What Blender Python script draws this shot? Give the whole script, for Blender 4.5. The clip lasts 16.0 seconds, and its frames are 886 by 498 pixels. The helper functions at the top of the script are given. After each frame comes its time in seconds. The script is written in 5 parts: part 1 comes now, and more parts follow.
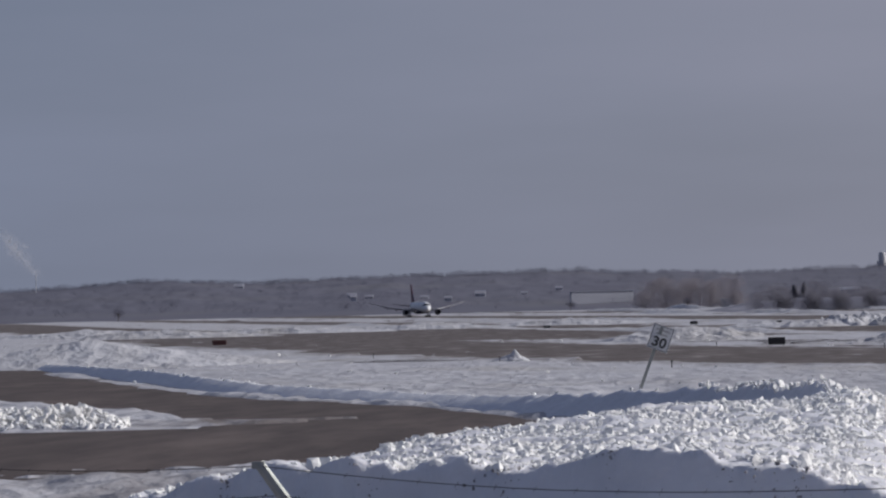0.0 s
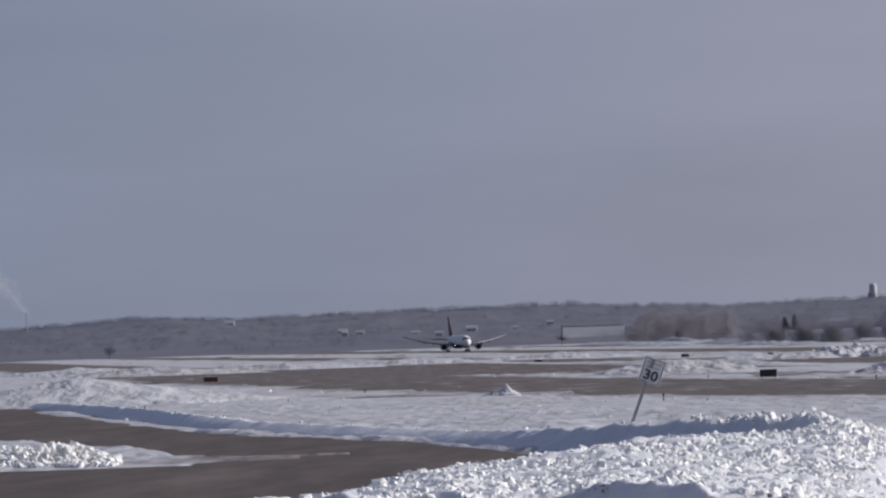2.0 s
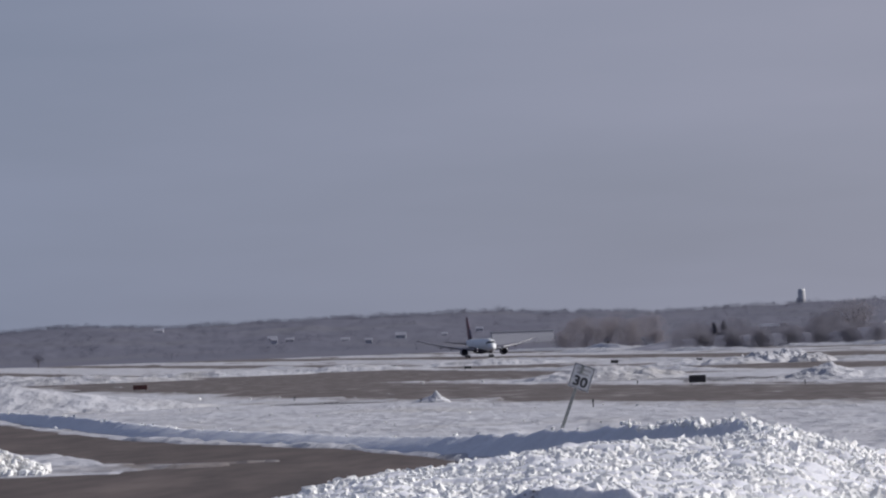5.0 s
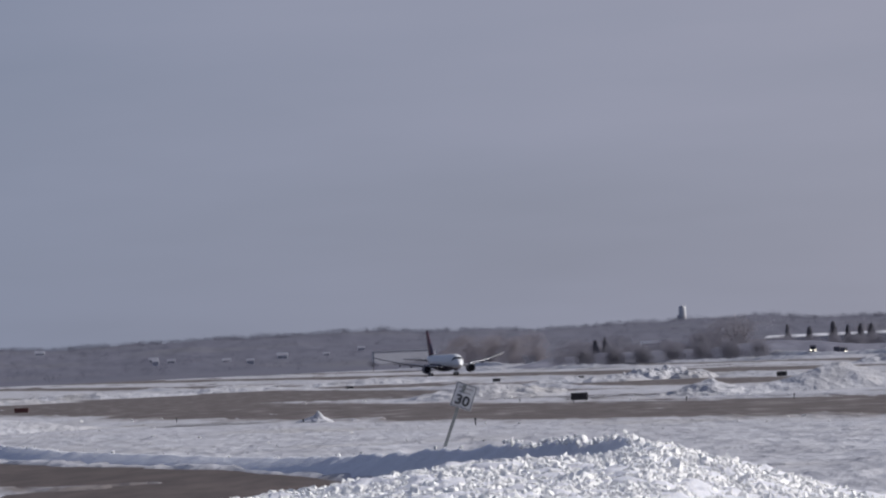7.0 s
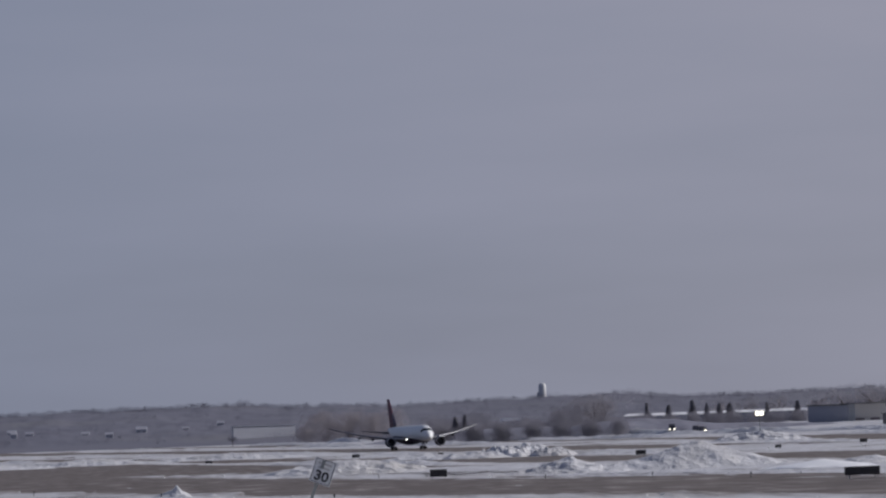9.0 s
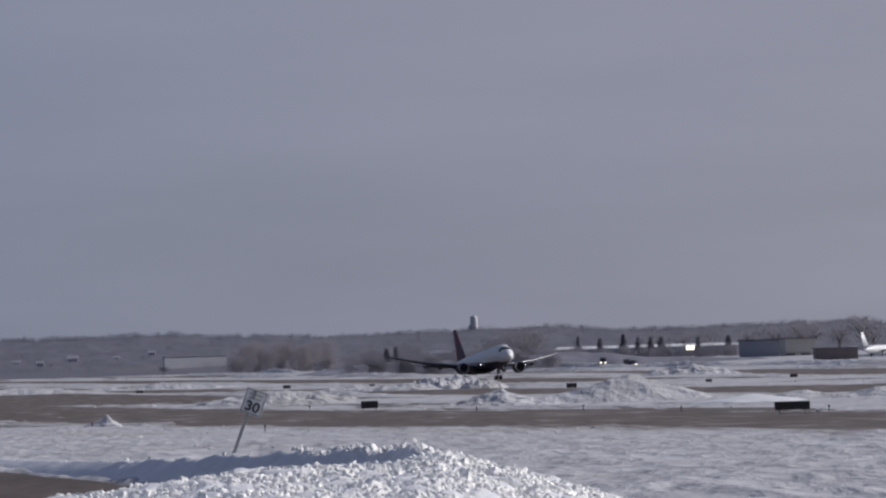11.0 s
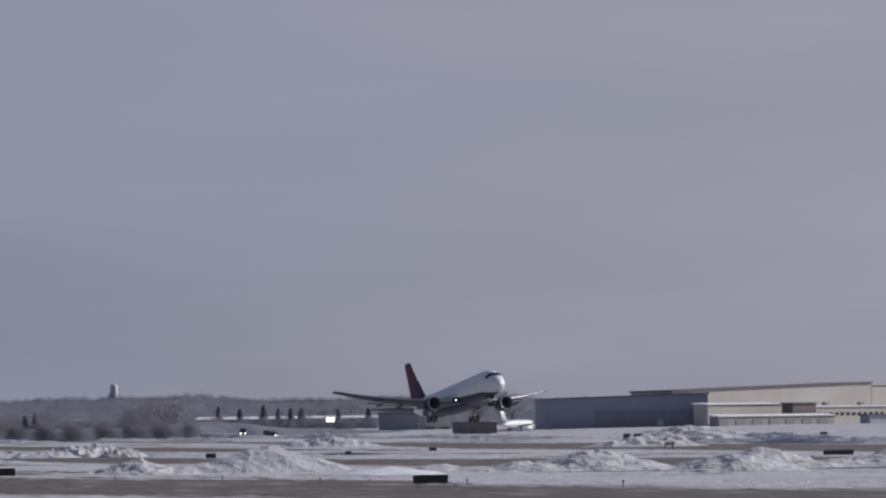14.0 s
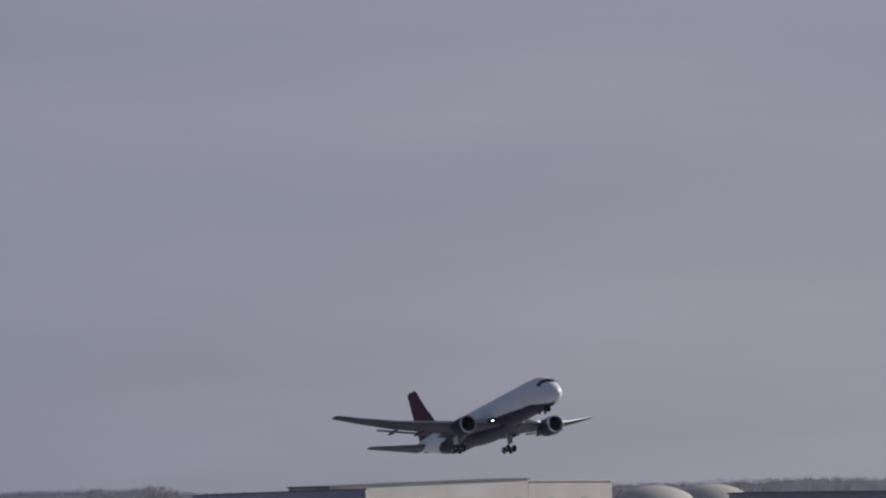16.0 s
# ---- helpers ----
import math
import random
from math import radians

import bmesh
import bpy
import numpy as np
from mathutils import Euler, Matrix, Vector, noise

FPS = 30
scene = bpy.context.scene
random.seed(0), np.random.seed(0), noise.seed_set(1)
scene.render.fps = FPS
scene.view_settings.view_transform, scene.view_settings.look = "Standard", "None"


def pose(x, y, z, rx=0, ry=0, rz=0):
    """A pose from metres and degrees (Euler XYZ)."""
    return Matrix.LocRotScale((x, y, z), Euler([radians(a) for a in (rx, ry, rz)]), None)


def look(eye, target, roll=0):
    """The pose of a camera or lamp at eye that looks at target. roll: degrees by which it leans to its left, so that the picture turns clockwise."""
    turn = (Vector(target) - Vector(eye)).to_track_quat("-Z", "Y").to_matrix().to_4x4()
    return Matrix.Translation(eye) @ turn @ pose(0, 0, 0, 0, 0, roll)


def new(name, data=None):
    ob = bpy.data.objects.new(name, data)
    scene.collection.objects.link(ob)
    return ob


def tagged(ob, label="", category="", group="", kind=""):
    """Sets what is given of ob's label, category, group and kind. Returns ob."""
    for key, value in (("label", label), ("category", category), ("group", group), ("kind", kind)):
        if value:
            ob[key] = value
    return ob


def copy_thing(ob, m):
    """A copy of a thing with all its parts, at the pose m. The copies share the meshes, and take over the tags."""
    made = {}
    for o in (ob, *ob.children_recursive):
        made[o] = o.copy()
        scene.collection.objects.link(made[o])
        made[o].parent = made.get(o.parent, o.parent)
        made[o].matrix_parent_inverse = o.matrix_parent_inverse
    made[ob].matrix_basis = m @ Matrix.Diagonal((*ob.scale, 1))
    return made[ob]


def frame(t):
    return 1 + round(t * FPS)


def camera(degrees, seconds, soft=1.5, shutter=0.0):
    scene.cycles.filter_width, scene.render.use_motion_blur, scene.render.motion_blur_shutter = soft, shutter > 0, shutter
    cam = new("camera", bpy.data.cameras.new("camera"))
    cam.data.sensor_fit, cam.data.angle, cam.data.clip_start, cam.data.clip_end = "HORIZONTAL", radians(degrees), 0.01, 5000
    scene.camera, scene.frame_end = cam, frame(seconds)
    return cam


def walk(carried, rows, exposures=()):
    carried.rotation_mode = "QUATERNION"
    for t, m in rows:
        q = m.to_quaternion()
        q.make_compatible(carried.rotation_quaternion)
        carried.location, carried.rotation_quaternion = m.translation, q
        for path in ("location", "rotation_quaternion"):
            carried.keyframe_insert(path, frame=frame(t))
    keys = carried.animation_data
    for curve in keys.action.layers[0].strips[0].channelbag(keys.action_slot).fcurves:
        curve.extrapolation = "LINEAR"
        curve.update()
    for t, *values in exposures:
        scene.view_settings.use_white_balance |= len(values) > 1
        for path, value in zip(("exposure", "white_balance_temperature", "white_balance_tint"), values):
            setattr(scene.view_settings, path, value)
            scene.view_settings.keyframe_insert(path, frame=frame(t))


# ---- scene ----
AIM = [
    (0.0, -2.892, 0.792, -1.375), (0.5, -2.907, 0.692, -1.357), (1.0, -2.708, 0.716, -1.446), (1.5, -2.724, 0.968, -1.582),
    (2.0, -2.739, 1.303, -1.853), (2.5, -2.595, 1.392, -2.034), (3.0, -2.526, 1.524, -2.097), (3.2, -2.394, 1.647, -2.056),
    (5.3, -1.490, 1.351, -2.284), (5.5, -1.169, 1.821, -2.568), (6.0, -0.448, 2.041, -2.422), (6.5, -0.217, 1.586, -2.395),
    (7.0, 0.072, 1.583, -2.608), (7.5, 0.491, 1.781, -2.286), (8.0, 1.107, 2.503, -2.246), (8.5, 1.871, 2.648, -2.400),
    (10.8, 2.790, 1.730, -1.349), (11.0, 3.125, 1.585, -1.614), (11.5, 3.440, 1.637, -1.092), (12.0, 4.186, 1.989, -1.029),
    (12.5, 4.705, 2.302, -1.105), (13.0, 5.581, 2.149, -1.202), (13.5, 7.051, 2.139, -1.108), (14.0, 8.410, 2.524, -0.707),
    (14.5, 9.412, 2.654, -0.657), (15.0, 10.440, 3.083, -0.962), (15.5, 11.798, 3.233, -1.007), (16.0, 13.456, 3.872, -0.643)]
EYE = (0.0, 0.0, 3.5)


def aim(yaw, pitch, roll):
    """The pose of the panning camera: yaw to the right of +y, pitch up, in degrees."""
    y, p = radians(yaw), radians(pitch)
    way = Vector((math.sin(y) * math.cos(p), math.cos(y) * math.cos(p), math.sin(p)))
    return look(EYE, Vector(EYE) + 100 * way, roll)


cam = camera(13.0, 16.0, soft=2.3)
walk(cam, [(t, aim(a, b, c)) for t, a, b, c in AIM],
     exposures=[(0, -0.14), (0.5, -0.12), (1.5, 0.06), (3, 0.12), (5.5, 0.13), (7, 0.14), (8.0, 0.14), (8.5, 0.0), (11, -0.05), (12.5, 0.0), (14.5, 0.03), (15.5, 0.05), (16, -0.11)])

# ---- light ----
SUN_AZ, SUN_EL = 77.0, 26.0      # to the right of +y, and up
world = bpy.data.worlds.new("winter_sky")
scene.world = world
world.use_nodes = True
wn, wl = world.node_tree.nodes, world.node_tree.links
wn.clear()
sky = wn.new("ShaderNodeTexSky")
sky.sky_type, sky.sun_disc = "NISHITA", False
sky.sun_elevation, sky.sun_rotation = radians(SUN_EL), radians(SUN_AZ)
sky.air_density, sky.dust_density, sky.ozone_density = 1.0, 1.5, 2.0
coord = wn.new("ShaderNodeTexCoord")
stretch = wn.new("ShaderNodeMapping")
stretch.inputs["Scale"].default_value = (2.6, 2.6, 15.0)
stretch.inputs["Rotation"].default_value = (0.0, radians(5), 0.0)
veil = wn.new("ShaderNodeTexNoise")
veil.inputs["Scale"].default_value, veil.inputs["Detail"].default_value, veil.inputs["Roughness"].default_value = 1.6, 4.0, 0.5
thick = wn.new("ShaderNodeMapRange")
thick.inputs["From Min"].default_value, thick.inputs["From Max"].default_value = 0.3, 0.7
thick.inputs["To Min"].default_value, thick.inputs["To Max"].default_value = 0.76, 1.02
# the haze thins towards the zenith
split = wn.new("ShaderNodeSeparateXYZ")
thin = wn.new("ShaderNodeMapRange")
thin.inputs["From Min"].default_value, thin.inputs["From Max"].default_value = 0.16, 0.46
thin.inputs["To Min"].default_value, thin.inputs["To Max"].default_value = 1.0, 0.4
amount = wn.new("ShaderNodeMath")
amount.operation = "MULTIPLY"
scaled = wn.new("ShaderNodeMix")
scaled.data_type, scaled.blend_type = "RGBA", "MULTIPLY"
scaled.inputs[0].default_value = 1.0
scaled.inputs[7].default_value = (0.030, 0.035, 0.050, 1)
cloud = wn.new("ShaderNodeMix")
cloud.data_type = "RGBA"
# thin cloud: cool away from the sun, paler towards it
tow = wn.new("ShaderNodeVectorMath")
tow.operation = "DOT_PRODUCT"
tow.inputs[1].default_value = (math.sin(radians(SUN_AZ)), math.cos(radians(SUN_AZ)), 0.0)
pale = wn.new("ShaderNodeMapRange")
pale.inputs["From Min"].default_value, pale.inputs["From Max"].default_value = -0.02, 0.50
tone = wn.new("ShaderNodeMix")
tone.data_type = "RGBA"
tone.inputs[6].default_value, tone.inputs[7].default_value = (0.198, 0.234, 0.332, 1), (0.334, 0.330, 0.400, 1)
wl.new(coord.outputs["Generated"], tow.inputs[0])
wl.new(tow.outputs["Value"], pale.inputs["Value"])
wl.new(pale.outputs["Result"], tone.inputs[0])
wl.new(tone.outputs[2], cloud.inputs[7])
back = wn.new("ShaderNodeBackground")
wout = wn.new("ShaderNodeOutputWorld")
wl.new(coord.outputs["Generated"], stretch.inputs["Vector"])
wl.new(stretch.outputs["Vector"], veil.inputs["Vector"])
wl.new(veil.outputs["Fac"], thick.inputs["Value"])
wl.new(sky.outputs["Color"], scaled.inputs[6])
wl.new(scaled.outputs[2], cloud.inputs[6])
wl.new(coord.outputs["Generated"], split.inputs["Vector"])
wl.new(split.outputs["Z"], thin.inputs["Value"])
wl.new(thick.outputs["Result"], amount.inputs[0])
wl.new(thin.outputs["Result"], amount.inputs[1])
wl.new(amount.outputs["Value"], cloud.inputs[0])
wl.new(cloud.outputs[2], back.inputs["Color"])
wl.new(back.outputs["Background"], wout.inputs["Surface"])

sun = new("sun", bpy.data.lights.new("sun", "SUN"))
sun.data.energy, sun.data.angle, sun.data.color = 3.85, radians(0.6), (1.0, 0.965, 0.93)
sa, se = radians(SUN_AZ), radians(SUN_EL)
sun.matrix_world = look((300 * math.sin(sa) * math.cos(se), 300 * math.cos(sa) * math.cos(se), 300 * math.sin(se)), (0, 0, 0))

# ---- materials ----


def material(name, colour, second=None, scale=1.0, rough=0.8, metal=0.0, bump=0.0, bump_scale=None, stretch_by=(1, 1, 1), contrast=(0.35, 0.65),
             third=None, third_scale=0.1, emit=0.0, per_object=0.0, spread=0.0, turn=0.0, sss=0.0, gloss=0.5):
    """A procedural surface: two colours mixed by noise, a third by broader noise, relief."""
    m = bpy.data.materials.new(name)
    m.use_nodes = True
    n, l = m.node_tree.nodes, m.node_tree.links
    bsdf = n["Principled BSDF"]
    bsdf.inputs["Roughness"].default_value, bsdf.inputs["Metallic"].default_value = rough, metal
    bsdf.inputs["Base Color"].default_value = (*colour, 1)
    bsdf.inputs["Specular IOR Level"].default_value = gloss
    tex = n.new("ShaderNodeTexCoord")
    mp = n.new("ShaderNodeMapping")
    mp.inputs["Scale"].default_value = stretch_by
    mp.inputs["Rotation"].default_value = (0, 0, radians(turn))
    l.new(tex.outputs["Object"], mp.inputs["Vector"])

    def mixed(a, b, sc, lo, hi, detail=5.0):
        nz = n.new("ShaderNodeTexNoise")
        nz.inputs["Scale"].default_value, nz.inputs["Detail"].default_value, nz.inputs["Roughness"].default_value = sc, detail, 0.6
        mr = n.new("ShaderNodeMapRange")
        mr.inputs["From Min"].default_value, mr.inputs["From Max"].default_value = lo, hi
        mx = n.new("ShaderNodeMix")
        mx.data_type = "RGBA"
        l.new(mp.outputs["Vector"], nz.inputs["Vector"])
        l.new(nz.outputs["Fac"], mr.inputs["Value"])
        l.new(mr.outputs["Result"], mx.inputs[0])
        for sock, v in ((6, a), (7, b)):
            if isinstance(v, tuple):
                mx.inputs[sock].default_value = (*v, 1)
            else:
                l.new(v, mx.inputs[sock])
        return mx.outputs[2]

    out = None
    if second:
        out = mixed(colour, second, scale, *contrast)
    if third:
        out = mixed(out if out else colour, third, third_scale, 0.52, 0.7)
    if spread and out:
        info = n.new("ShaderNodeObjectInfo" if per_object else "ShaderNodeNewGeometry")
        hsv = n.new("ShaderNodeHueSaturation")
        mr = n.new("ShaderNodeMapRange")
        mr.inputs["To Min"].default_value, mr.inputs["To Max"].default_value = 1 - spread, 1 + spread
        l.new(info.outputs["Random" if per_object else "Random Per Island"], mr.inputs["Value"])
        l.new(mr.outputs["Result"], hsv.inputs["Value"])
        l.new(out, hsv.inputs["Color"])
        out = hsv.outputs["Color"]
    if out:
        l.new(out, bsdf.inputs["Base Color"])
    if bump:
        nb = n.new("ShaderNodeTexNoise")
        nb.inputs["Scale"].default_value, nb.inputs["Detail"].default_value = bump_scale or scale * 4, 6.0
        bp = n.new("ShaderNodeBump")
        bp.inputs["Strength"].default_value, bp.inputs["Distance"].default_value = 1.0, bump
        l.new(mp.outputs["Vector"], nb.inputs["Vector"])
        l.new(nb.outputs["Fac"], bp.inputs["Height"])
        l.new(bp.outputs["Normal"], bsdf.inputs["Normal"])
    if sss:
        bsdf.inputs["Subsurface Weight"].default_value, bsdf.inputs["Subsurface Scale"].default_value = sss, 0.12
        bsdf.inputs["Subsurface Radius"].default_value = (1.0, 0.95, 0.9)
    if emit:
        bsdf.inputs["Emission Color"].default_value, bsdf.inputs["Emission Strength"].default_value = (*colour, 1), emit
    return m


def twiggy(m, through_=0.35, soft_normal=0.55):
    """Lets part of the light through thin twigs; soft_normal evens out the facing of the twigs."""
    n, l = m.node_tree.nodes, m.node_tree.links
    bsdf = n["Principled BSDF"]
    leaf = n.new("ShaderNodeBsdfTranslucent")
    mix = n.new("ShaderNodeMixShader")
    mix.inputs[0].default_value = through_
    if soft_normal:
        geo = n.new("ShaderNodeNewGeometry")
        blend = n.new("ShaderNodeMix")
        blend.data_type = "VECTOR"
        blend.inputs[0].default_value = soft_normal
        blend.inputs[5].default_value = (0.45, -0.5, 0.74)
        l.new(geo.outputs["True Normal"], blend.inputs[4])
        l.new(blend.outputs[1], bsdf.inputs["Normal"])
        l.new(blend.outputs[1], leaf.inputs["Normal"])
    for k in bsdf.inputs["Base Color"].links:
        l.new(k.from_socket, leaf.inputs["Color"])
    l.new(bsdf.outputs[0], mix.inputs[1])
    l.new(leaf.outputs[0], mix.inputs[2])
    l.new(mix.outputs[0], n["Material Output"].inputs["Surface"])
    return m


# Snow greyed and broken lumps near white: their sunlit contrast sits in the colours.
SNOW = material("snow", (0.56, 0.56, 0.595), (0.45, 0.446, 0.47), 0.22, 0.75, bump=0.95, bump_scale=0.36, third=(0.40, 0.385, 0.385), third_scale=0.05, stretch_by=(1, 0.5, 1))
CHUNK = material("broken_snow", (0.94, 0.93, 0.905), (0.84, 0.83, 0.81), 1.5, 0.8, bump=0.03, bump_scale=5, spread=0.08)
ROADWAY = material("salted_asphalt", (0.042, 0.028, 0.025), (0.086, 0.063, 0.057), 0.75, 0.85, bump=0.01, bump_scale=20, third=(0.135, 0.103, 0.092), third_scale=0.2, stretch_by=(1, 0.16, 1), turn=-11.7)
TARMAC = material("worn_concrete", (0.060, 0.045, 0.042), (0.112, 0.090, 0.085), 0.55, 0.85, third=(0.24, 0.215, 0.21), third_scale=0.30, stretch_by=(1, 0.22, 1), turn=-11.7)
# Haze over the far woods is put into this blue-grey.
WOODS = twiggy(material("hazed_winter_woods", (0.132, 0.133, 0.184), (0.150, 0.150, 0.202), 0.02, 0.95), 0.45, 1.0)
# Twig colours are raised far above bark tones to stand for haze.
FARTREE = twiggy(material("hazed_winter_twigs", (0.36, 0.34, 0.385), (0.40, 0.38, 0.42), 0.05, 0.95), 0.45, 0.9)
BROWNTREE = twiggy(material("hazed_brown_twigs", (0.40, 0.368, 0.41), (0.44, 0.405, 0.445), 0.05, 0.95), 0.45, 1.0)
THICKET = twiggy(material("hazed_thicket", (0.36, 0.348, 0.41), (0.40, 0.386, 0.445), 0.05, 0.95), 0.45, 0.9)
# The ridge's base colour likewise carries the bluish haze of distance.
HILL = material("hazed_wooded_hill", (0.100, 0.101, 0.142), (0.115, 0.116, 0.156), 0.008, 0.95, third=(0.13, 0.129, 0.156), third_scale=0.006)
# Needles paled the same way: haze is mixed into the base colour.
PINE = twiggy(material("hazed_conifer", (0.34, 0.336, 0.40), (0.38, 0.375, 0.44), 0.6, 0.9), 0.45, 0.9)
BARK = material("grey_bark", (0.11, 0.09, 0.08), (0.17, 0.14, 0.12), 3.0, 0.9, bump=0.03)
STEEL = material("galvanised_steel", (0.25, 0.26, 0.25), (0.33, 0.34, 0.33), 8.0, 0.45, 0.6, bump=0.001)
SIGNWHITE = material("weathered_sign_white", (0.62, 0.62, 0.63), (0.53, 0.525, 0.52), 3.0, 0.5)
BLACK = material("sign_black", (0.02, 0.02, 0.022), (0.04, 0.038, 0.036), 2.0, 0.5)
REDPANEL = material("red_sign_panel", (0.16, 0.05, 0.04), (0.11, 0.045, 0.04), 2.0, 0.5)
PAINT_WHITE = material("white_aircraft_paint", (0.74, 0.75, 0.77), (0.68, 0.69, 0.71), 0.4, 0.42)
PAINT_NAVY = material("navy_aircraft_paint", (0.026, 0.023, 0.052), (0.032, 0.028, 0.060), 0.4, 0.5, gloss=0.22)
PAINT_RED = material("red_tail_paint", (0.098, 0.021, 0.050), (0.082, 0.019, 0.043), 0.4, 0.55, gloss=0.25)
PAINT_GREY = material("grey_wing_paint", (0.098, 0.096, 0.120), (0.082, 0.080, 0.102), 0.5, 0.6, gloss=0.25)
SLAT = material("pale_slat_metal", (0.42, 0.42, 0.45), (0.37, 0.37, 0.40), 0.8, 0.45, 0.3)
METAL = material("polished_metal", (0.50, 0.50, 0.52), (0.42, 0.42, 0.44), 1.0, 0.38, 0.8)
TYRE = material("tyre_rubber", (0.02, 0.02, 0.02), (0.03, 0.03, 0.03), 6.0, 0.8)
DARKGLASS = material("dark_glass", (0.01, 0.012, 0.016), (0.016, 0.018, 0.022), 1.0, 0.1)
GLOW = material("landing_light_glow", (1.0, 0.97, 0.92), emit=12.0)
LAMPGLOW = material("warm_lamp_glow", (1.0, 0.93, 0.74), emit=3.0)


def slushed(m):
    """Dirties the snow where the ground's grime says ploughs have spread slush and grit."""
    n, l = m.node_tree.nodes, m.node_tree.links
    bsdf = n["Principled BSDF"]
    clean = bsdf.inputs["Base Color"].links[0].from_socket
    attr = n.new("ShaderNodeAttribute")
    attr.attribute_name = "grime"
    tex, mp, nz = n.new("ShaderNodeTexCoord"), n.new("ShaderNodeMapping"), n.new("ShaderNodeTexNoise")
    mp.inputs["Scale"].default_value, mp.inputs["Rotation"].default_value = (1.0, 0.10, 1.0), (0, 0, radians(-11.7))
    nz.inputs["Scale"].default_value, nz.inputs["Detail"].default_value, nz.inputs["Roughness"].default_value = 0.55, 7.0, 0.66
    swing, total, cut, mx = n.new("ShaderNodeMath"), n.new("ShaderNodeMath"), n.new("ShaderNodeMapRange"), n.new("ShaderNodeMix")
    swing.operation, swing.inputs[1].default_value, swing.inputs[2].default_value = "MULTIPLY_ADD", 2.2, -1.1
    total.operation = "ADD"
    cut.inputs["From Min"].default_value, cut.inputs["From Max"].default_value = 0.25, 1.0
    mx.data_type = "RGBA"
    mx.inputs[7].default_value = (0.165, 0.142, 0.136, 1)
    l.new(tex.outputs["Object"], mp.inputs["Vector"])
    l.new(mp.outputs["Vector"], nz.inputs["Vector"])
    l.new(nz.outputs["Fac"], swing.inputs[0])
    l.new(swing.outputs[0], total.inputs[0])
    l.new(attr.outputs["Fac"], total.inputs[1])
    held = n.new("ShaderNodeMath")
    held.operation = "MULTIPLY"
    near = n.new("ShaderNodeMapRange")
    near.inputs["From Min"].default_value, near.inputs["From Max"].default_value = 0.0, 0.25
    l.new(attr.outputs["Fac"], near.inputs["Value"])
    l.new(total.outputs[0], cut.inputs["Value"])
    l.new(cut.outputs["Result"], held.inputs[0])
    l.new(near.outputs["Result"], held.inputs[1])
    l.new(held.outputs[0], mx.inputs[0])
    l.new(clean, mx.inputs[6])
    l.new(mx.outputs[2], bsdf.inputs["Base Color"])
    return m


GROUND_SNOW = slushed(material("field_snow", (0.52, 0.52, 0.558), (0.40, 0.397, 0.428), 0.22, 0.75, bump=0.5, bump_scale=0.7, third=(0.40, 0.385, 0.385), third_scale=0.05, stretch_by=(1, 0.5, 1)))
FAN = material("dark_fan_blades", (0.03, 0.03, 0.033), (0.06, 0.06, 0.065), 3.0, 0.4, 0.5)

# ---- mesh helpers ----


def from_lists(name, verts, faces, mats, smooth=False, index=None):
    me = bpy.data.meshes.new(name)
    me.from_pydata([tuple(map(float, v)) for v in verts], [], [tuple(map(int, f)) for f in faces])
    for m in mats if isinstance(mats, (list, tuple)) else [mats]:
        me.materials.append(m)
    if index is not None:
        me.polygons.foreach_set("material_index", index)
    if smooth:
        me.polygons.foreach_set("use_smooth", [True] * len(me.polygons))
    me.update()
    return me


def part(name, bm, mat, parent, label="", smooth=False):
    """Links a bmesh as one mesh object under a thing or a part."""
    me = bpy.data.meshes.new(name)
    bmesh.ops.recalc_face_normals(bm, faces=bm.faces)
    bm.to_mesh(me)
    bm.free()
    me.materials.append(mat)
    if smooth:
        me.polygons.foreach_set("use_smooth", [True] * len(me.polygons))
    ob = new(name, me)
    ob.parent = parent
    return tagged(ob, label)


def box(bm, x0, x1, y0, y1, z0, z1, m=None, bevel=0.0):
    r = bmesh.ops.create_cube(bm, size=1.0, matrix=Matrix.Translation(((x0 + x1) / 2, (y0 + y1) / 2, (z0 + z1) / 2)) @ Matrix.Diagonal((x1 - x0, y1 - y0, z1 - z0, 1)))
    if bevel:
        ed = {e for v in r["verts"] for e in v.link_edges}
        got = bmesh.ops.bevel(bm, geom=list(ed), offset=bevel, segments=1, affect="EDGES")
        r["verts"] = list({v for f in got["faces"] for v in f.verts} | {v for v in r["verts"] if v.is_valid})
    if m is not None:
        bmesh.ops.transform(bm, matrix=m, verts=r["verts"])
    return bm


def rod(bm, a, b, r0, r1=None, seg=10):
    a, b = Vector(a), Vector(b)
    m = Matrix.Translation((a + b) / 2) @ (b - a).to_track_quat("Z", "Y").to_matrix().to_4x4()
    bmesh.ops.create_cone(bm, cap_ends=True, segments=seg, radius1=r0, radius2=r1 if r1 is not None else r0, depth=(b - a).length, matrix=m)
    return bm


def boxed(*a, **k):
    return box(bmesh.new(), *a, **k)


def rodded(*a, **k):
    return rod(bmesh.new(), *a, **k)


def revolve(profile, seg=28, closed=False):
    """A bmesh turned round the x axis from (x, radius) pairs."""
    bm = bmesh.new()
    rings = [[bm.verts.new((x, r * math.cos(2 * math.pi * i / seg), r * math.sin(2 * math.pi * i / seg))) for i in range(seg)] for x, r in profile]
    for a, b in zip(rings, rings[1:]):
        for i in range(seg):
            bm.faces.new((a[i], a[(i + 1) % seg], b[(i + 1) % seg], b[i]))
    if closed:
        bm.faces.new(rings[0])
        bm.faces.new(rings[-1][::-1])
    return bm


RNG = np.random.RandomState(7)
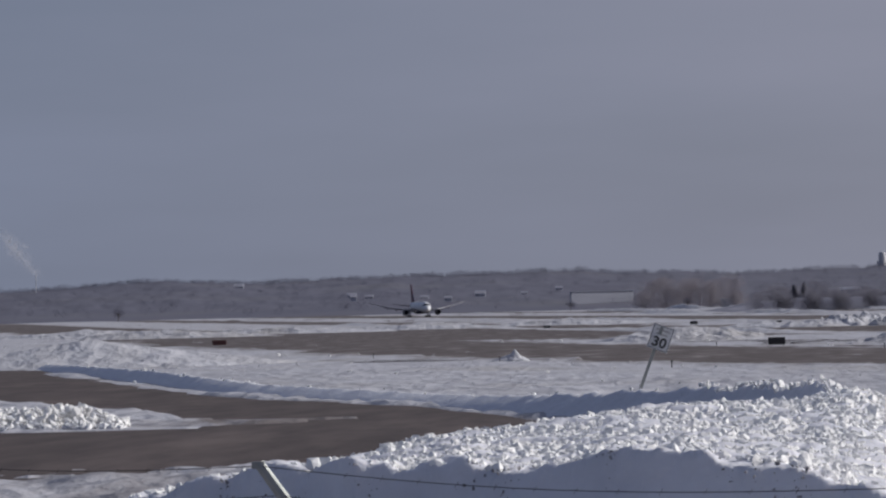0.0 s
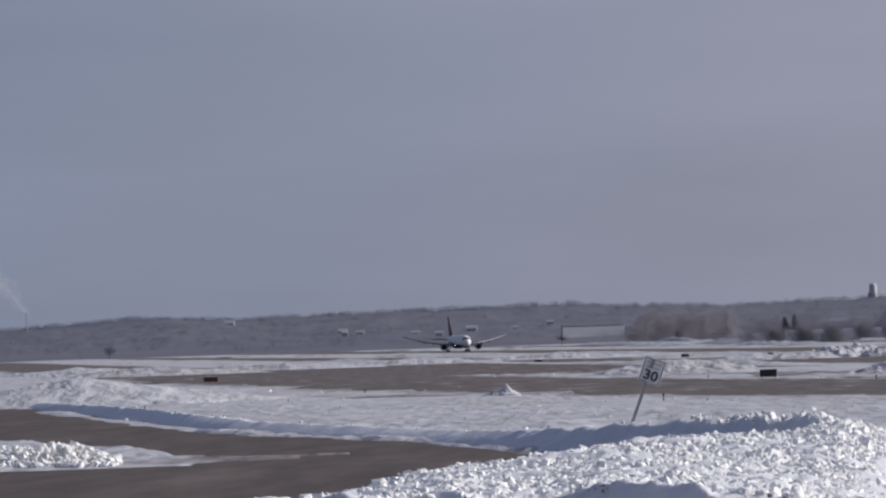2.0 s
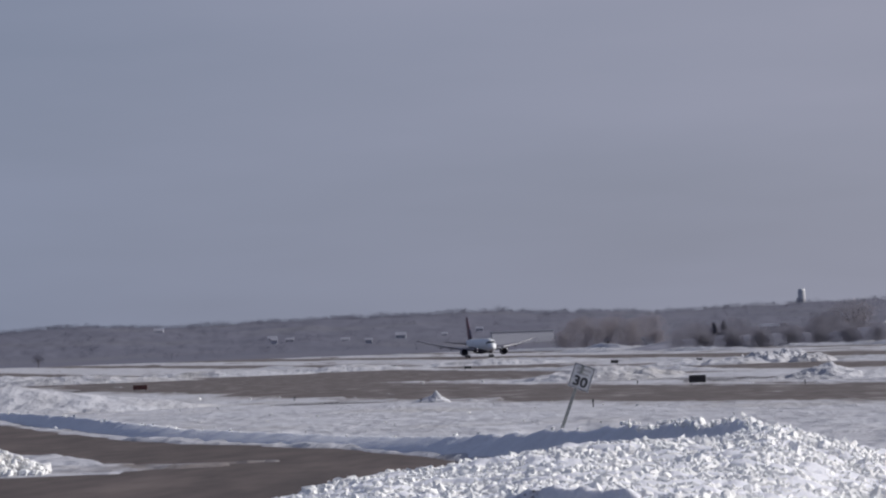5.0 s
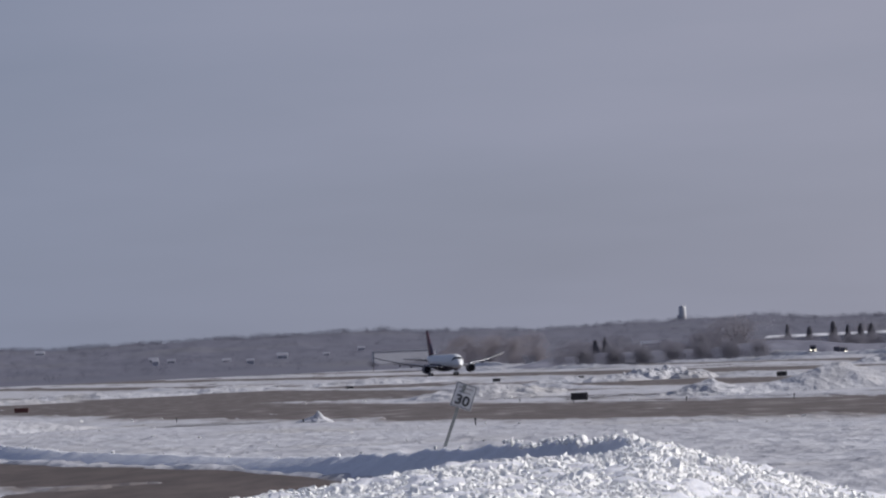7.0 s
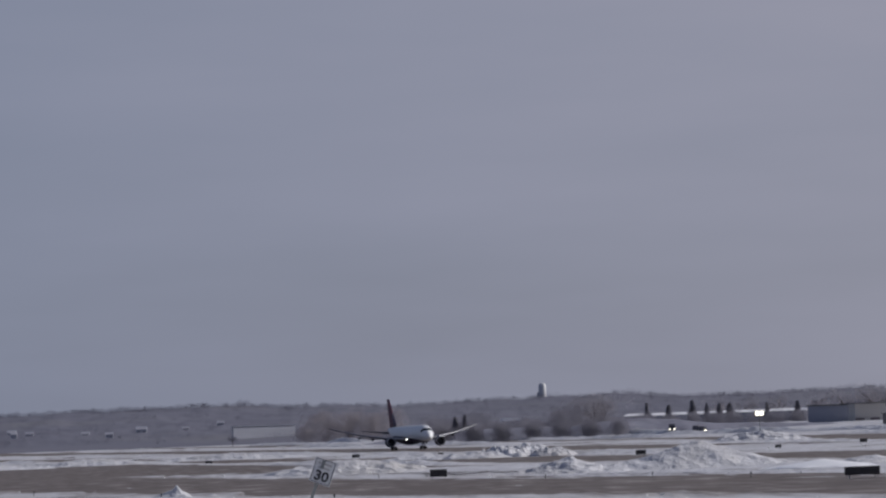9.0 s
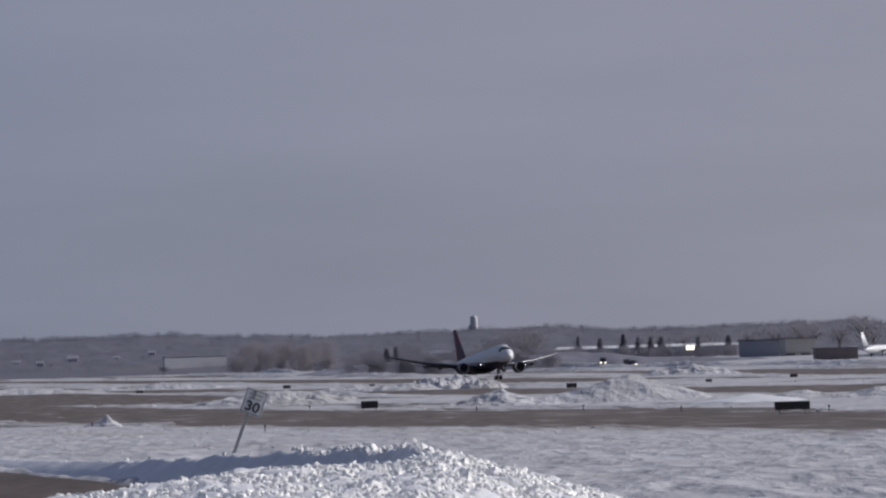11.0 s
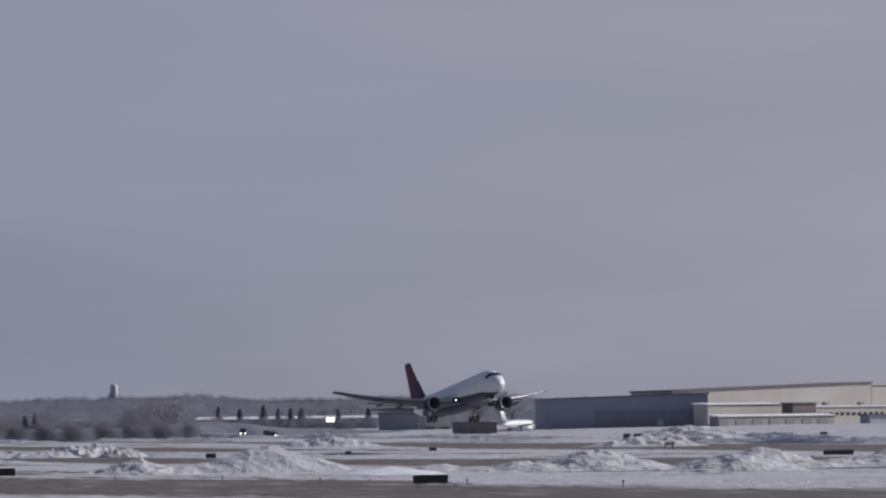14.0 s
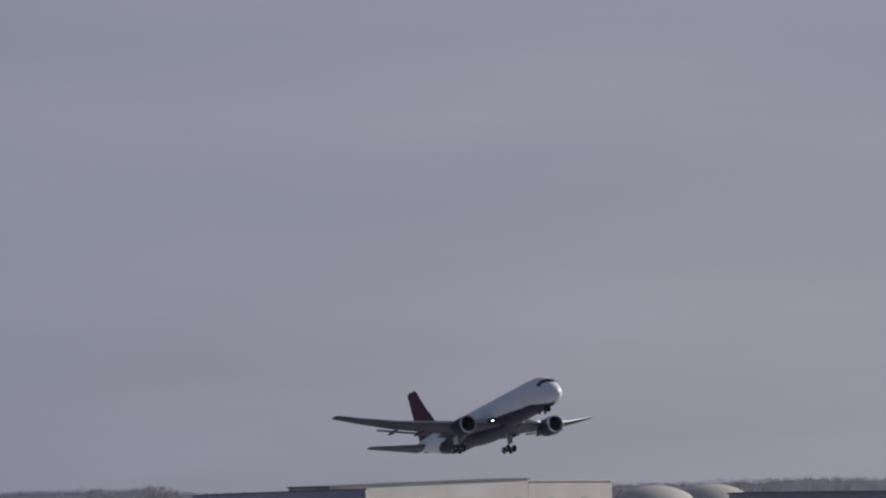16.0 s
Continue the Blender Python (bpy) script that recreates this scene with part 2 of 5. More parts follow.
TABLE = RNG.rand(256, 256)


def vnoise(x, y):
    """Smooth value noise from 0 to 1, over arrays."""
    x, y = np.asarray(x, float), np.asarray(y, float)
    xi, yi = np.floor(x).astype(int), np.floor(y).astype(int)
    fx, fy = x - xi, y - yi
    fx, fy = fx * fx * (3 - 2 * fx), fy * fy * (3 - 2 * fy)
    g = lambda a, b: TABLE[a & 255, b & 255]
    return (g(xi, yi) * (1 - fx) + g(xi + 1, yi) * fx) * (1 - fy) + (g(xi, yi + 1) * (1 - fx) + g(xi + 1, yi + 1) * fx) * fy


def fbm(x, y, octaves=4, gain=0.5):
    out, amp, tot = 0.0, 1.0, 0.0
    for k in range(octaves):
        out = out + amp * vnoise(x * 2 ** k + 17.3 * k, y * 2 ** k + 9.1 * k)
        tot += amp
        amp *= gain
    return out / tot - 0.5


# ---- the lie of the land ----
# The field falls from the perimeter road to the runway; pavements lie side by side along N.
NX, NY = 0.9793, 0.2025


def fall(y):
    return np.interp(y, [0, 100, 330, 440, 700, 6000], [0, 0, -1.75, -2.4, -3.2, -3.2])


def side(x, y):
    return NX * x + NY * y


def rise(x, y):
    """The ground climbs beyond the far taxiway towards the hangars."""
    x, y = np.asarray(x, float), np.asarray(y, float)
    up = np.interp(NX * x + NY * y, [415, 520, 570, 640], [0.0, 1.6, 2.8, 3.5])
    return up * np.clip((y - 900) / 400, 0, 1) * np.clip((x / np.maximum(y, 1) - 0.03) / 0.04, 0, 1)


def ground_z(x, y):
    return fall(y) + rise(x, y)


def place(l, y):
    """The plan point at offset l across the pavements and distance y."""
    return ((l - NY * y) / NX, y)


def band(v, lo, hi, soft):
    return np.clip(np.minimum(v - lo, hi - v) / soft + 0.5, 0, 1)


def paved(x, y, wide=0.0):
    """1 on cleared pavement, 0 on snow; wide spreads and softens its margins."""
    strip = lambda v, lo, hi, soft: band(v, lo - wide, hi + wide, soft + 2 * wide)
    l = side(x, y)
    w = fbm(x * 0.05, y * 0.02, 4) * 7 + fbm(x * 0.3, y * 0.1, 3) * 2 + fbm(x * 0.7, y * 0.06, 4) * 5
    wn_ = fbm(x * 0.25, y * 0.12, 4) * 2.5
    m = strip(l + w * 0.5 + np.where(l < 75, fbm(x * 0.15, y * 0.03, 4) * 13, 0), np.interp(y, [190, 260, 400, 700, 1000], [70, 65, 62, 61, 56]), 101, 1.0) * (y > 60)
    m = m * (1 - 0.95 * np.clip((fbm(l * 0.75, y * 0.03, 4) - 0.30) * 12, 0, 1) * (l > 60))
    m = np.maximum(m, np.clip((np.interp(y, [285, 310, 360, 400, 440], [101, 109, 121, 131, 130]) - l - w * 0.3) / 1.5 + 0.5, 0, 1) * (l > 95) * strip(y, 280, 440, 6) * np.clip(fbm(l * 0.35, y * 0.02, 4) * 9 + 0.75, 0, 1))
    m = np.maximum(m, strip(l + w, 96, 158, 1.5) * strip(y + w * 12, 660, 1080, 40))
    lo, hi = np.interp(y, [430, 600, 800, 900], [183, 174, 176, 165]), np.interp(y, [430, 600, 640, 720, 900], [270, 256, 222, 212, 190])
    m = np.maximum(m, strip(l + w, lo, hi, 1.5) * (y > 420))
    m = np.maximum(m, strip(l + w, 250, 306, 1.5) * np.clip((y - 860) / 120, 0, 1))
    m = np.maximum(m, strip(l + w, np.interp(y, [900, 1300], [320, 376]), 396, 1.5))
    brim = np.interp(y, [70, 100, 125, 145, 180], [18.2, 19.8, 20.9, 20.6, 16.4])
    m = np.maximum(m, band(l + wn_ * 0.6 - brim, -9.5, 0, 0.8) * (y > 60))
    m = np.maximum(m, band(y + np.where(y < 100, fbm(x * 0.35, y * 0.12, 4) * 20, wn_ * 1.5), 81, 116, 2.0) * band(l, -400, 11, 1.0))
    left = np.clip((92 - y) / 12, 0, 1) * (l < 9)
    m = m * (1 - left * np.clip(fbm(x * 0.55, y * 1.5, 4) * 9 + 0.35, 0, 1))
    isle = np.clip(1.2 - np.hypot((x + 16.0) / 5.6, (y - 124) / 4.4) + fbm(x * 0.6, y * 0.5, 3) * 0.9, 0, 0.16) / 0.16
    if wide:
        gritty = np.clip((x + 18.5) / 3.0, 0, 1)
        m = np.maximum(m * (1 - isle * (1 - gritty)), 0.52 * isle * gritty)
        return np.maximum(m, 0.55 * left * np.clip((x + 60) / 20, 0, 1))
    m = m * (1 - isle * (y < 140))
    corner = np.clip((6.5 - np.hypot(l + 0.0, (y - 128) * 0.5)) / 1.5, 0, 1)
    return np.maximum(m, corner * (l > 0) * (1 - isle))


def surface(x, y, relief=1.0):
    """Height of the snow sheet; it sinks under the pavements."""
    p = paved(x, y)
    far = np.clip((y - 60) / 300, 0, 1)
    bumps = fbm(x * 0.12, y * 0.05, 4) * (0.30 - 0.16 * far) + fbm(x * 0.9, y * 0.4, 4) * (0.36 - 0.20 * far)
    bumps = bumps + 0.5 * far * fbm(x * 0.05, y * 0.03, 5, 0.6)
    lift = 0.10 - 0.05 * far + np.maximum(bumps, -0.05)
    return ground_z(x, y) + (1 - p) * lift * relief - p * 0.12


def ground_sheet():
    a = np.concatenate([np.arange(-180, -14, 6.0), np.arange(-14, 24, 0.085), np.arange(24, 180, 6.0)])
    r = np.concatenate([[0.01, 1.5, 5, 11, 18], np.geomspace(25, 1500, 640), np.geomspace(1560, 4900, 30)])
    A_, R_ = np.meshgrid(np.radians(a), r)
    X, Y = R_ * np.sin(A_) + 0.4, R_ * np.cos(A_) - 0.3
    Z = surface(X, Y)
    nc, nr = len(a), len(r)
    v = np.stack([X.ravel(), Y.ravel(), Z.ravel()], 1)
    i = np.arange(nr - 1)[:, None] * nc
    j = np.arange(nc)[None, :]
    k = (j + 1) % nc
    f = np.stack([(i + j).ravel(), (i + nc + j).ravel(), (i + nc + k).ravel(), (i + k).ravel()], 1)
    f = np.concatenate([f[:, ::-1]])
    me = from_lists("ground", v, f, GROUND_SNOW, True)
    grime = me.attributes.new("grime", "FLOAT", "POINT")
    grime.data.foreach_set("value", np.clip(paved(X, Y, 4.0), 0, 1).ravel().astype(np.float32))
    ob = new("ground", me)
    return tagged(ob, "wide flat airfield ground under wind-packed snow", "ground", kind="structure")


def pavement(name, label, l0, l1, y0, y1, mat, lift=0.0, step=12.0):
    """A strip of cleared pavement."""
    ys = np.arange(y0, y1 + step, step)
    ls = np.linspace(l0, l1, 5)
    v, f = [], []
    for y in ys:
        for l in ls:
            x, yy = place(l, y)
            v.append((x, yy, float(fall(yy)) + lift))
    n = len(ls)
    for i in range(len(ys) - 1):
        for j in range(n - 1):
            f.append((i * n + j, i * n + j + 1, (i + 1) * n + j + 1, (i + 1) * n + j))
    return tagged(new(name, from_lists(name, v, f, mat)), label, "road", kind="structure")


ground_sheet()
pavement("taxiway_1", "cleared grey-brown taxiway with snow streaks", 48, 170, 55, 2200, TARMAC)
pavement("taxiway_2", "cleared taxiway between snow windrows", 158, 285, 400, 2300, TARMAC, 0.004)
pavement("runway", "long cleared concrete runway", 243, 313, 300, 3200, TARMAC, 0.008)
pavement("taxiway_3", "far cleared taxiway beyond the runway", 314, 406, 400, 2600, TARMAC, 0.012)
pavement("road_1", "salted brown perimeter road", 2, 25, 40, 760, ROADWAY, 0.016)
me = from_lists("road_2", [(x, y, 0.02 + float(fall(y))) for y in np.arange(74, 147, 6.0) for x in np.arange(-90, 1, 9.0)],
                [(i * 11 + j, i * 11 + j + 1, (i + 1) * 11 + j + 1, (i + 1) * 11 + j) for i in range(12) for j in range(10)], ROADWAY)
tagged(new("road_2", me), "salted brown side road joining the perimeter road", "road", kind="structure")


SKYLINE = ([-60, -12, -9.4, -7, -5.7, -3.7, -2.2, 0.5, 1.3, 2.2, 4.3, 5.3, 6.5, 8.4, 9.3, 10, 16, 19, 60],
           [0.9, 0.9, 0.95, 1.22, 1.1, 1.18, 1.26, 1.16, 0.98, 1.05, 1.18, 1.0, 1.0, 1.08, 1.05, 0.82, 1.05, 1.15, 1.0])


RIDGE = [(2450, -3.6), (2700, 3.0), (3000, 11.0), (3300, 18.0), (3600, 22.0), (3900, 23.0), (4300, 20.0)]


def hill_z(az, r):
    """Height of the wooded ridge at azimuth az (radians) and distance r, with folds that run down its side."""
    lift = np.interp(np.degrees(az), *SKYLINE)
    z = np.interp(r, [q[0] for q in RIDGE], [q[1] for q in RIDGE])
    fold = 1 + 0.34 * fbm(az * 46, r * 0.0022, 4)
    return np.where(z > 0, z * lift * fold, z)


def far_hill():
    """The long ridge round the horizon, under the rounded tops of close-set trees."""
    az = np.radians(np.concatenate([np.arange(-60, -15, 1.0), np.arange(-15, 27, 0.045), np.arange(27, 60.1, 1.0)]))
    r = np.linspace(2450, 4300, 96)
    A_, R_ = np.meshgrid(az, r)
    X, Y = R_ * np.sin(A_), R_ * np.cos(A_)
    Z = hill_z(A_, R_)
    stands = np.clip((Z + 1.0) / 5, 0, 1)
    Z = Z + stands * (4.6 * fbm(X * 0.045, Y * 0.018, 4, 0.62) + 1.4)
    nr, nc = X.shape
    i, j = np.arange(nr - 1)[:, None] * nc, np.arange(nc - 1)[None, :]
    f = np.stack([(i + j).ravel(), (i + j + 1).ravel(), (i + nc + j + 1).ravel(), (i + nc + j).ravel()], 1)
    v = np.stack([X.ravel(), Y.ravel(), Z.ravel()], 1)
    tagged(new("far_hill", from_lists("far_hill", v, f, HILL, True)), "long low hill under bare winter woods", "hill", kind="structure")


def twig_cloud(centres, sizes, per, rng, flat=0.75, tri=0.3):
    """Vertices and faces of many small twig clumps that fill rounded crowns."""
    C = np.repeat(np.asarray(centres, float), per, 0)
    S = np.repeat(np.asarray(sizes, float), per)[:, None]
    n = len(C)
    d = rng.normal(size=(n, 3))
    d /= np.linalg.norm(d, axis=1)[:, None]
    d *= rng.uniform(0.25, 1.0, (n, 1)) ** 0.6
    d[:, 2] *= flat
    P0 = C + d * S
    e1, e2 = rng.normal(size=(n, 3)), rng.normal(size=(n, 3))
    e1 *= S * tri / np.linalg.norm(e1, axis=1)[:, None]
    e2 *= S * tri / np.linalg.norm(e2, axis=1)[:, None]
    V = np.stack([P0 - e1, P0 + e1 * 0.8, P0 + e2 * 1.2], 1).reshape(-1, 3)
    return V, np.arange(3 * n).reshape(-1, 3)


def woods():
    """Bare crowns that break the ridge's outline and the edges of its folds."""
    rng = np.random.RandomState(3)
    far_hill()
    n = 7000
    a = np.radians(rng.uniform(-16, 26, n))
    r = np.where(rng.rand(n) < 0.72, rng.uniform(3450, 3950, n), rng.uniform(2480, 3500, n))
    s = rng.uniform(1.8, 3.6, n) * (1 + 1.5 * np.maximum(fbm(a * 110, r * 0.004), -0.1))
    V, Fc = twig_cloud(np.stack([r * np.sin(a), r * np.cos(a), hill_z(a, r) + 2.2 + s * 0.35], 1), s, 34, rng, 0.8, 0.11)
    tagged(new("far_woods", from_lists("far_woods", V, Fc, WOODS)), "bare winter trees covering the far hill, coloured as through haze", "woods", kind="stuff")


woods()

# ---- the airliner ----


def airliner_fuselage(sections, belly, seg=96):
    """A lofted fuselage; sections are (aft, half width, half height, centre height)."""
    aft = np.array([s[0] for s in sections])
    xs = np.unique(np.concatenate([np.linspace(0.0, 1.0, 6) ** 2 * 2, np.linspace(2, 10, 34), np.linspace(10, 54.9, 110)]))
    v, f, idx = [], [], []
    for x in xs:
        w, hh, c = (np.interp(x, aft, [s[k] for s in sections]) for k in (1, 2, 3))
        for i in range(seg):
            a = 2 * math.pi * i / seg
            v.append((28.5 - x, w * math.sin(a), c - hh * math.cos(a)))
    for i in range(len(xs) - 1):
        xm = (xs[i] + xs[i + 1]) / 2
        for j in range(seg):
            f.append((i * seg + j, i * seg + (j + 1) % seg, (i + 1) * seg + (j + 1) % seg, (i + 1) * seg + j))
            ang = abs(((j + 0.5) / seg * 360 + 180) % 360 - 180)
            idx.append(1 if ang < belly(xm) else 0)
    f.append(tuple(range(seg))[::-1])
    idx.append(0)
    f.append(tuple((len(xs) - 1) * seg + i for i in range(seg)))
    idx.append(0)
    return from_lists("fuselage", v, f, [PAINT_WHITE, PAINT_NAVY], True, idx)


FUSELAGE = [(0, 0.05, 0.05, 3.75), (0.25, 0.62, 0.58, 3.76), (0.7, 1.05, 1.0, 3.82), (1.4, 1.48, 1.48, 3.98), (2.4, 1.88, 1.98, 4.25), (3.6, 2.18, 2.36, 4.50),
            (5.2, 2.40, 2.60, 4.66), (7.5, 2.515, 2.705, 4.72), (36, 2.515, 2.705, 4.72), (40, 2.44, 2.50, 4.92), (44, 2.1, 2.08, 5.30), (48, 1.55, 1.50, 5.80),
            (51.5, 0.98, 0.92, 6.25), (53.8, 0.55, 0.50, 6.52), (54.9, 0.22, 0.22, 6.66)]


def foil(stations, m=11, axis="y"):
    """A lofted wing from (span, aft of nose, chord, height, thickness ratio)."""
    bm = bmesh.new()
    t = [0.0, 0.02, 0.08, 0.2, 0.4, 0.65, 0.88, 1.0]
    up = [0.0, 0.30, 0.52, 0.70, 0.74, 0.52, 0.2, 0.02]
    lo = [0.0, -0.18, -0.28, -0.33, -0.30, -0.16, -0.04, -0.02]
    loop = [(a, b) for a, b in zip(t, up)] + [(a, b) for a, b in list(zip(t, lo))[-1:0:-1]]
    rings = []
    for s, aft, ch, z, th in stations:
        ring = []
        for a, b in loop:
            x, hgt = 28.5 - aft - a * ch, b * th * ch
            ring.append(bm.verts.new((x, s, z + hgt) if axis == "y" else (x, hgt, s)))
        rings.append(ring)
    k = len(loop)
    for a, b in zip(rings, rings[1:]):
        for i in range(k):
            bm.faces.new((a[i], a[(i + 1) % k], b[(i + 1) % k], b[i]))
    bm.faces.new(rings[0][::-1])
    bm.faces.new(rings[-1])
    return bm


def airliner():
    jet = tagged(new("airliner"), "white twin-engine airliner with navy belly and red tail, taking off", "airliner")
    body = new("fuselage", airliner_fuselage(FUSELAGE, lambda x: float(np.interp(x, [0, 1.5, 3.0, 6, 14, 20, 30, 37, 40, 42.5, 43.2, 55], [0, 0, 27, 49, 60, 72, 80, 82, 72, 44, 0, 0]))))
    body.parent = jet
    # windscreen panes wrap round the nose
    for s in (-1, 1):
        for a0, a1 in ((3, 24), (26, 47), (49, 68)):
            bm = bmesh.new()
            rows_ = []
            for dx, grow in ((0.0, 1.03), (0.5, 1.03), (1.0, 1.03), (1.0, 0.99), (0.0, 0.99)):
                row = []
                for k in range(5):
                    a = a0 + (a1 - a0) * k / 4
                    x = 1.55 + a * 0.016 + dx * (1.05 - a * 0.004)
                    w, hh, c = (float(np.interp(x, [q[0] for q in FUSELAGE], [q[j] for q in FUSELAGE])) for j in (1, 2, 3))
                    r = radians(a)
                    row.append(bm.verts.new((28.5 - x + (0.04 if grow > 1 else 0), s * w * math.sin(r) * grow, c + hh * math.cos(r) * grow)))
                rows_.append(row)
            for p, q in zip(rows_, rows_[1:] + rows_[:1]):
                for k in range(4):
                    bm.faces.new((p[k], p[k + 1], q[k + 1], q[k]))
            part("windscreen", bm, DARKGLASS, body, "dark cockpit pane")
    # wing box fairing
    bm = bmesh.new()
    bmesh.ops.create_uvsphere(bm, u_segments=24, v_segments=12, radius=1.0, matrix=Matrix.Translation((28.5 - 25.5, 0, 2.7)) @ Matrix.Diagonal((9.0, 2.75, 1.25, 1)))
    part("belly_fairing", bm, PAINT_NAVY, body, smooth=True)
    for s in (-1, 1):
        wing = part("wing", foil([(s * 1.6, 17.6, 12.4, 2.75, 0.13), (s * 2.6, 18.4, 11.4, 2.9, 0.125), (s * 8.0, 22.1, 7.5, 3.55, 0.11), (s * 15.5, 27.4, 4.9, 4.95, 0.10),
                                  (s * 20.5, 31.0, 3.3, 6.3, 0.10), (s * 23.4, 33.1, 2.4, 7.2, 0.10), (s * 23.8, 33.9, 1.5, 7.35, 0.08)]), PAINT_GREY, jet, "grey swept wing", True)
        edge = [(3.6, 19.1, 10.6, 3.02, 0.12), (8.0, 22.1, 7.5, 3.55, 0.11), (15.5, 27.4, 4.9, 4.95, 0.10), (20.5, 31.0, 3.3, 6.3, 0.10), (23.3, 33.0, 2.4, 7.18, 0.10)]
        bm = foil([(s * y, aft - 0.015 * ch, 0.08 * ch, z + 0.012 * ch, 6.0 * th) for y, aft, ch, z, th in edge])
        part("slat", bm, SLAT, wing, "pale bare-metal leading edge slat", True)
        for y0, y1, a0, a1, z0, z1, c in ((3.0, 7.2, 29.4, 29.2, 2.72, 3.2, 1.7), (8.9, 17.0, 29.6, 32.3, 3.45, 4.75, 1.05)):
            bm = foil([(s * y0, a0, c * 1.1, z0, 0.12), (s * y1, a1, c, z1, 0.12)])
            part("flap", bm, PAINT_GREY, wing, "lowered trailing flap", True)
        for y, a, z in ((5.5, 26.5, 2.75), (11.2, 27.0, 3.45), (15.0, 28.8, 4.05)):
            bm = bmesh.new()
            bmesh.ops.create_uvsphere(bm, u_segments=12, v_segments=8, radius=1.0, matrix=Matrix.Translation((28.5 - a - 2.2, s * y, z)) @ Matrix.Diagonal((2.1, 0.22, 0.28, 1)))
            part("flap_fairing", bm, PAINT_GREY, wing, "", True)
        part("landing_light", boxed(28.5 - 18.75, 28.5 - 18.5, *sorted((s * 2.68, s * 2.83)), 3.07, 3.22), GLOW if s < 0 else METAL, wing, "landing light in the wing root")
        eng = part("engine", revolve([(0.0, 1.18), (0.18, 1.32), (-0.0, 1.33), (-0.5, 1.44), (-1.6, 1.50), (-3.0, 1.40), (-4.3, 1.12), (-4.35, 1.0), (-5.4, 0.72), (-6.2, 0.45), (-6.2, 0.2)], 32), PAINT_NAVY, jet, "dark navy engine nacelle", True)
        eng.location = (28.5 - 17.3, s * 7.9, 2.35)
        part("intake_lip", revolve([(-0.55, 1.16), (-0.1, 1.20), (0.16, 1.27), (0.20, 1.33), (0.14, 1.39), (-0.22, 1.42)], 32), METAL, eng, "polished intake ring", True)
        fan = bmesh.new()
        for i in range(22):
            q = Matrix.Rotation(2 * math.pi * i / 22, 4, "X")
            box(fan, -0.72, -0.66, -0.11, 0.11, 0.30, 1.16, q @ Matrix.Rotation(0.5, 4, "Z"))
        part("fan", fan, FAN, eng)
        part("spinner", revolve([(-0.25, 0.02), (-0.4, 0.18), (-0.75, 0.33), (-0.9, 0.33)], 16), FAN, eng, "", True)
        part("intake_duct", revolve([(-0.5, 1.17), (-1.0, 1.17), (-1.0, 0.02)], 24), BLACK, eng)
        bm = bmesh.new()
        box(bm, 28.5 - 25.5, 28.5 - 18.8, s * 7.9 - 0.2, s * 7.9 + 0.2, 3.35, 3.95, bevel=0.12)
        part("pylon", bm, PAINT_GREY, wing)
        part("tailplane", foil([(s * 0.5, 46.6, 6.4, 5.3, 0.10), (s * 2.0, 47.7, 5.5, 5.5, 0.10), (s * 9.0, 52.6, 2.1, 6.35, 0.09), (s * 9.3, 53.2, 1.3, 6.4, 0.08)]), PAINT_GREY, jet, "grey tailplane", True)
        gear = part("main_gear", rodded((0, s * 4.65, 3.2), (0, s * 4.65, 0.55), 0.17, 0.15, 12), METAL, jet, "lowered main landing gear leg")
        part("gear_brace", rodded((0, s * 4.65, 1.3), (1.6, s * 3.6, 2.9), 0.09), METAL, gear)
        part("gear_door", boxed(-0.8, 0.8, s * 5.0 - 0.03, s * 5.0 + 0.03, 1.5, 3.0, bevel=0.01), PAINT_WHITE, gear)
        part("bogie_beam", rodded((-0.75, s * 4.65, 0.56), (0.75, s * 4.65, 0.56), 0.13), METAL, gear)
        for x in (-0.71, 0.71):
            for dy in (-0.57, 0.57):
                bm = bmesh.new()
                bmesh.ops.create_cone(bm, cap_ends=True, segments=24, radius1=0.56, radius2=0.56, depth=0.42, matrix=Matrix.Translation((x, s * 4.65 + dy, 0.56)) @ Matrix.Rotation(math.pi / 2, 4, "X"))
                bmesh.ops.bevel(bm, geom=[e for e in bm.edges if len(e.link_faces) == 2 and max(len(q.verts) for q in e.link_faces) > 4], offset=0.07, segments=2, affect="EDGES")
                wheel = part("wheel", bm, TYRE, gear)
                part("hub", rodded((x, s * 4.65 + dy - 0.215, 0.56), (x, s * 4.65 + dy + 0.215, 0.56), 0.24, seg=16), METAL, wheel)
    fin = part("fin", foil([(6.0, 42.8, 9.8, 0, 0.09), (7.6, 44.6, 8.4, 0, 0.09), (11.5, 48.5, 6.0, 0, 0.09), (15.9, 52.5, 3.6, 0, 0.08), (16.3, 53.2, 2.7, 0, 0.06)], axis="z"), PAINT_RED, jet, "dark red tail fin", True)
    part("fin_root_band", foil([(6.4, 42.9, 7.0, 0, 0.14), (8.6, 45.5, 4.6, 0, 0.17), (11.6, 48.5, 1.6, 0, 0.36)], axis="z"), PAINT_NAVY, fin, "navy band at the foot of the fin", True)
    nose = part("nose_gear", rodded((0, 0, 0), (0.15, 0, -1.9), 0.11, 0.10), METAL, jet, "nose landing gear, folding forward")
    nose.location = (28.5 - 6.2, 0, 2.35)
    for dy in (-0.28, 0.28):
        bm = bmesh.new()
        bmesh.ops.create_cone(bm, cap_ends=True, segments=20, radius1=0.46, radius2=0.46, depth=0.3, matrix=Matrix.Translation((0.15, dy, -1.88)) @ Matrix.Rotation(math.pi / 2, 4, "X"))
        part("wheel", bm, TYRE, nose)
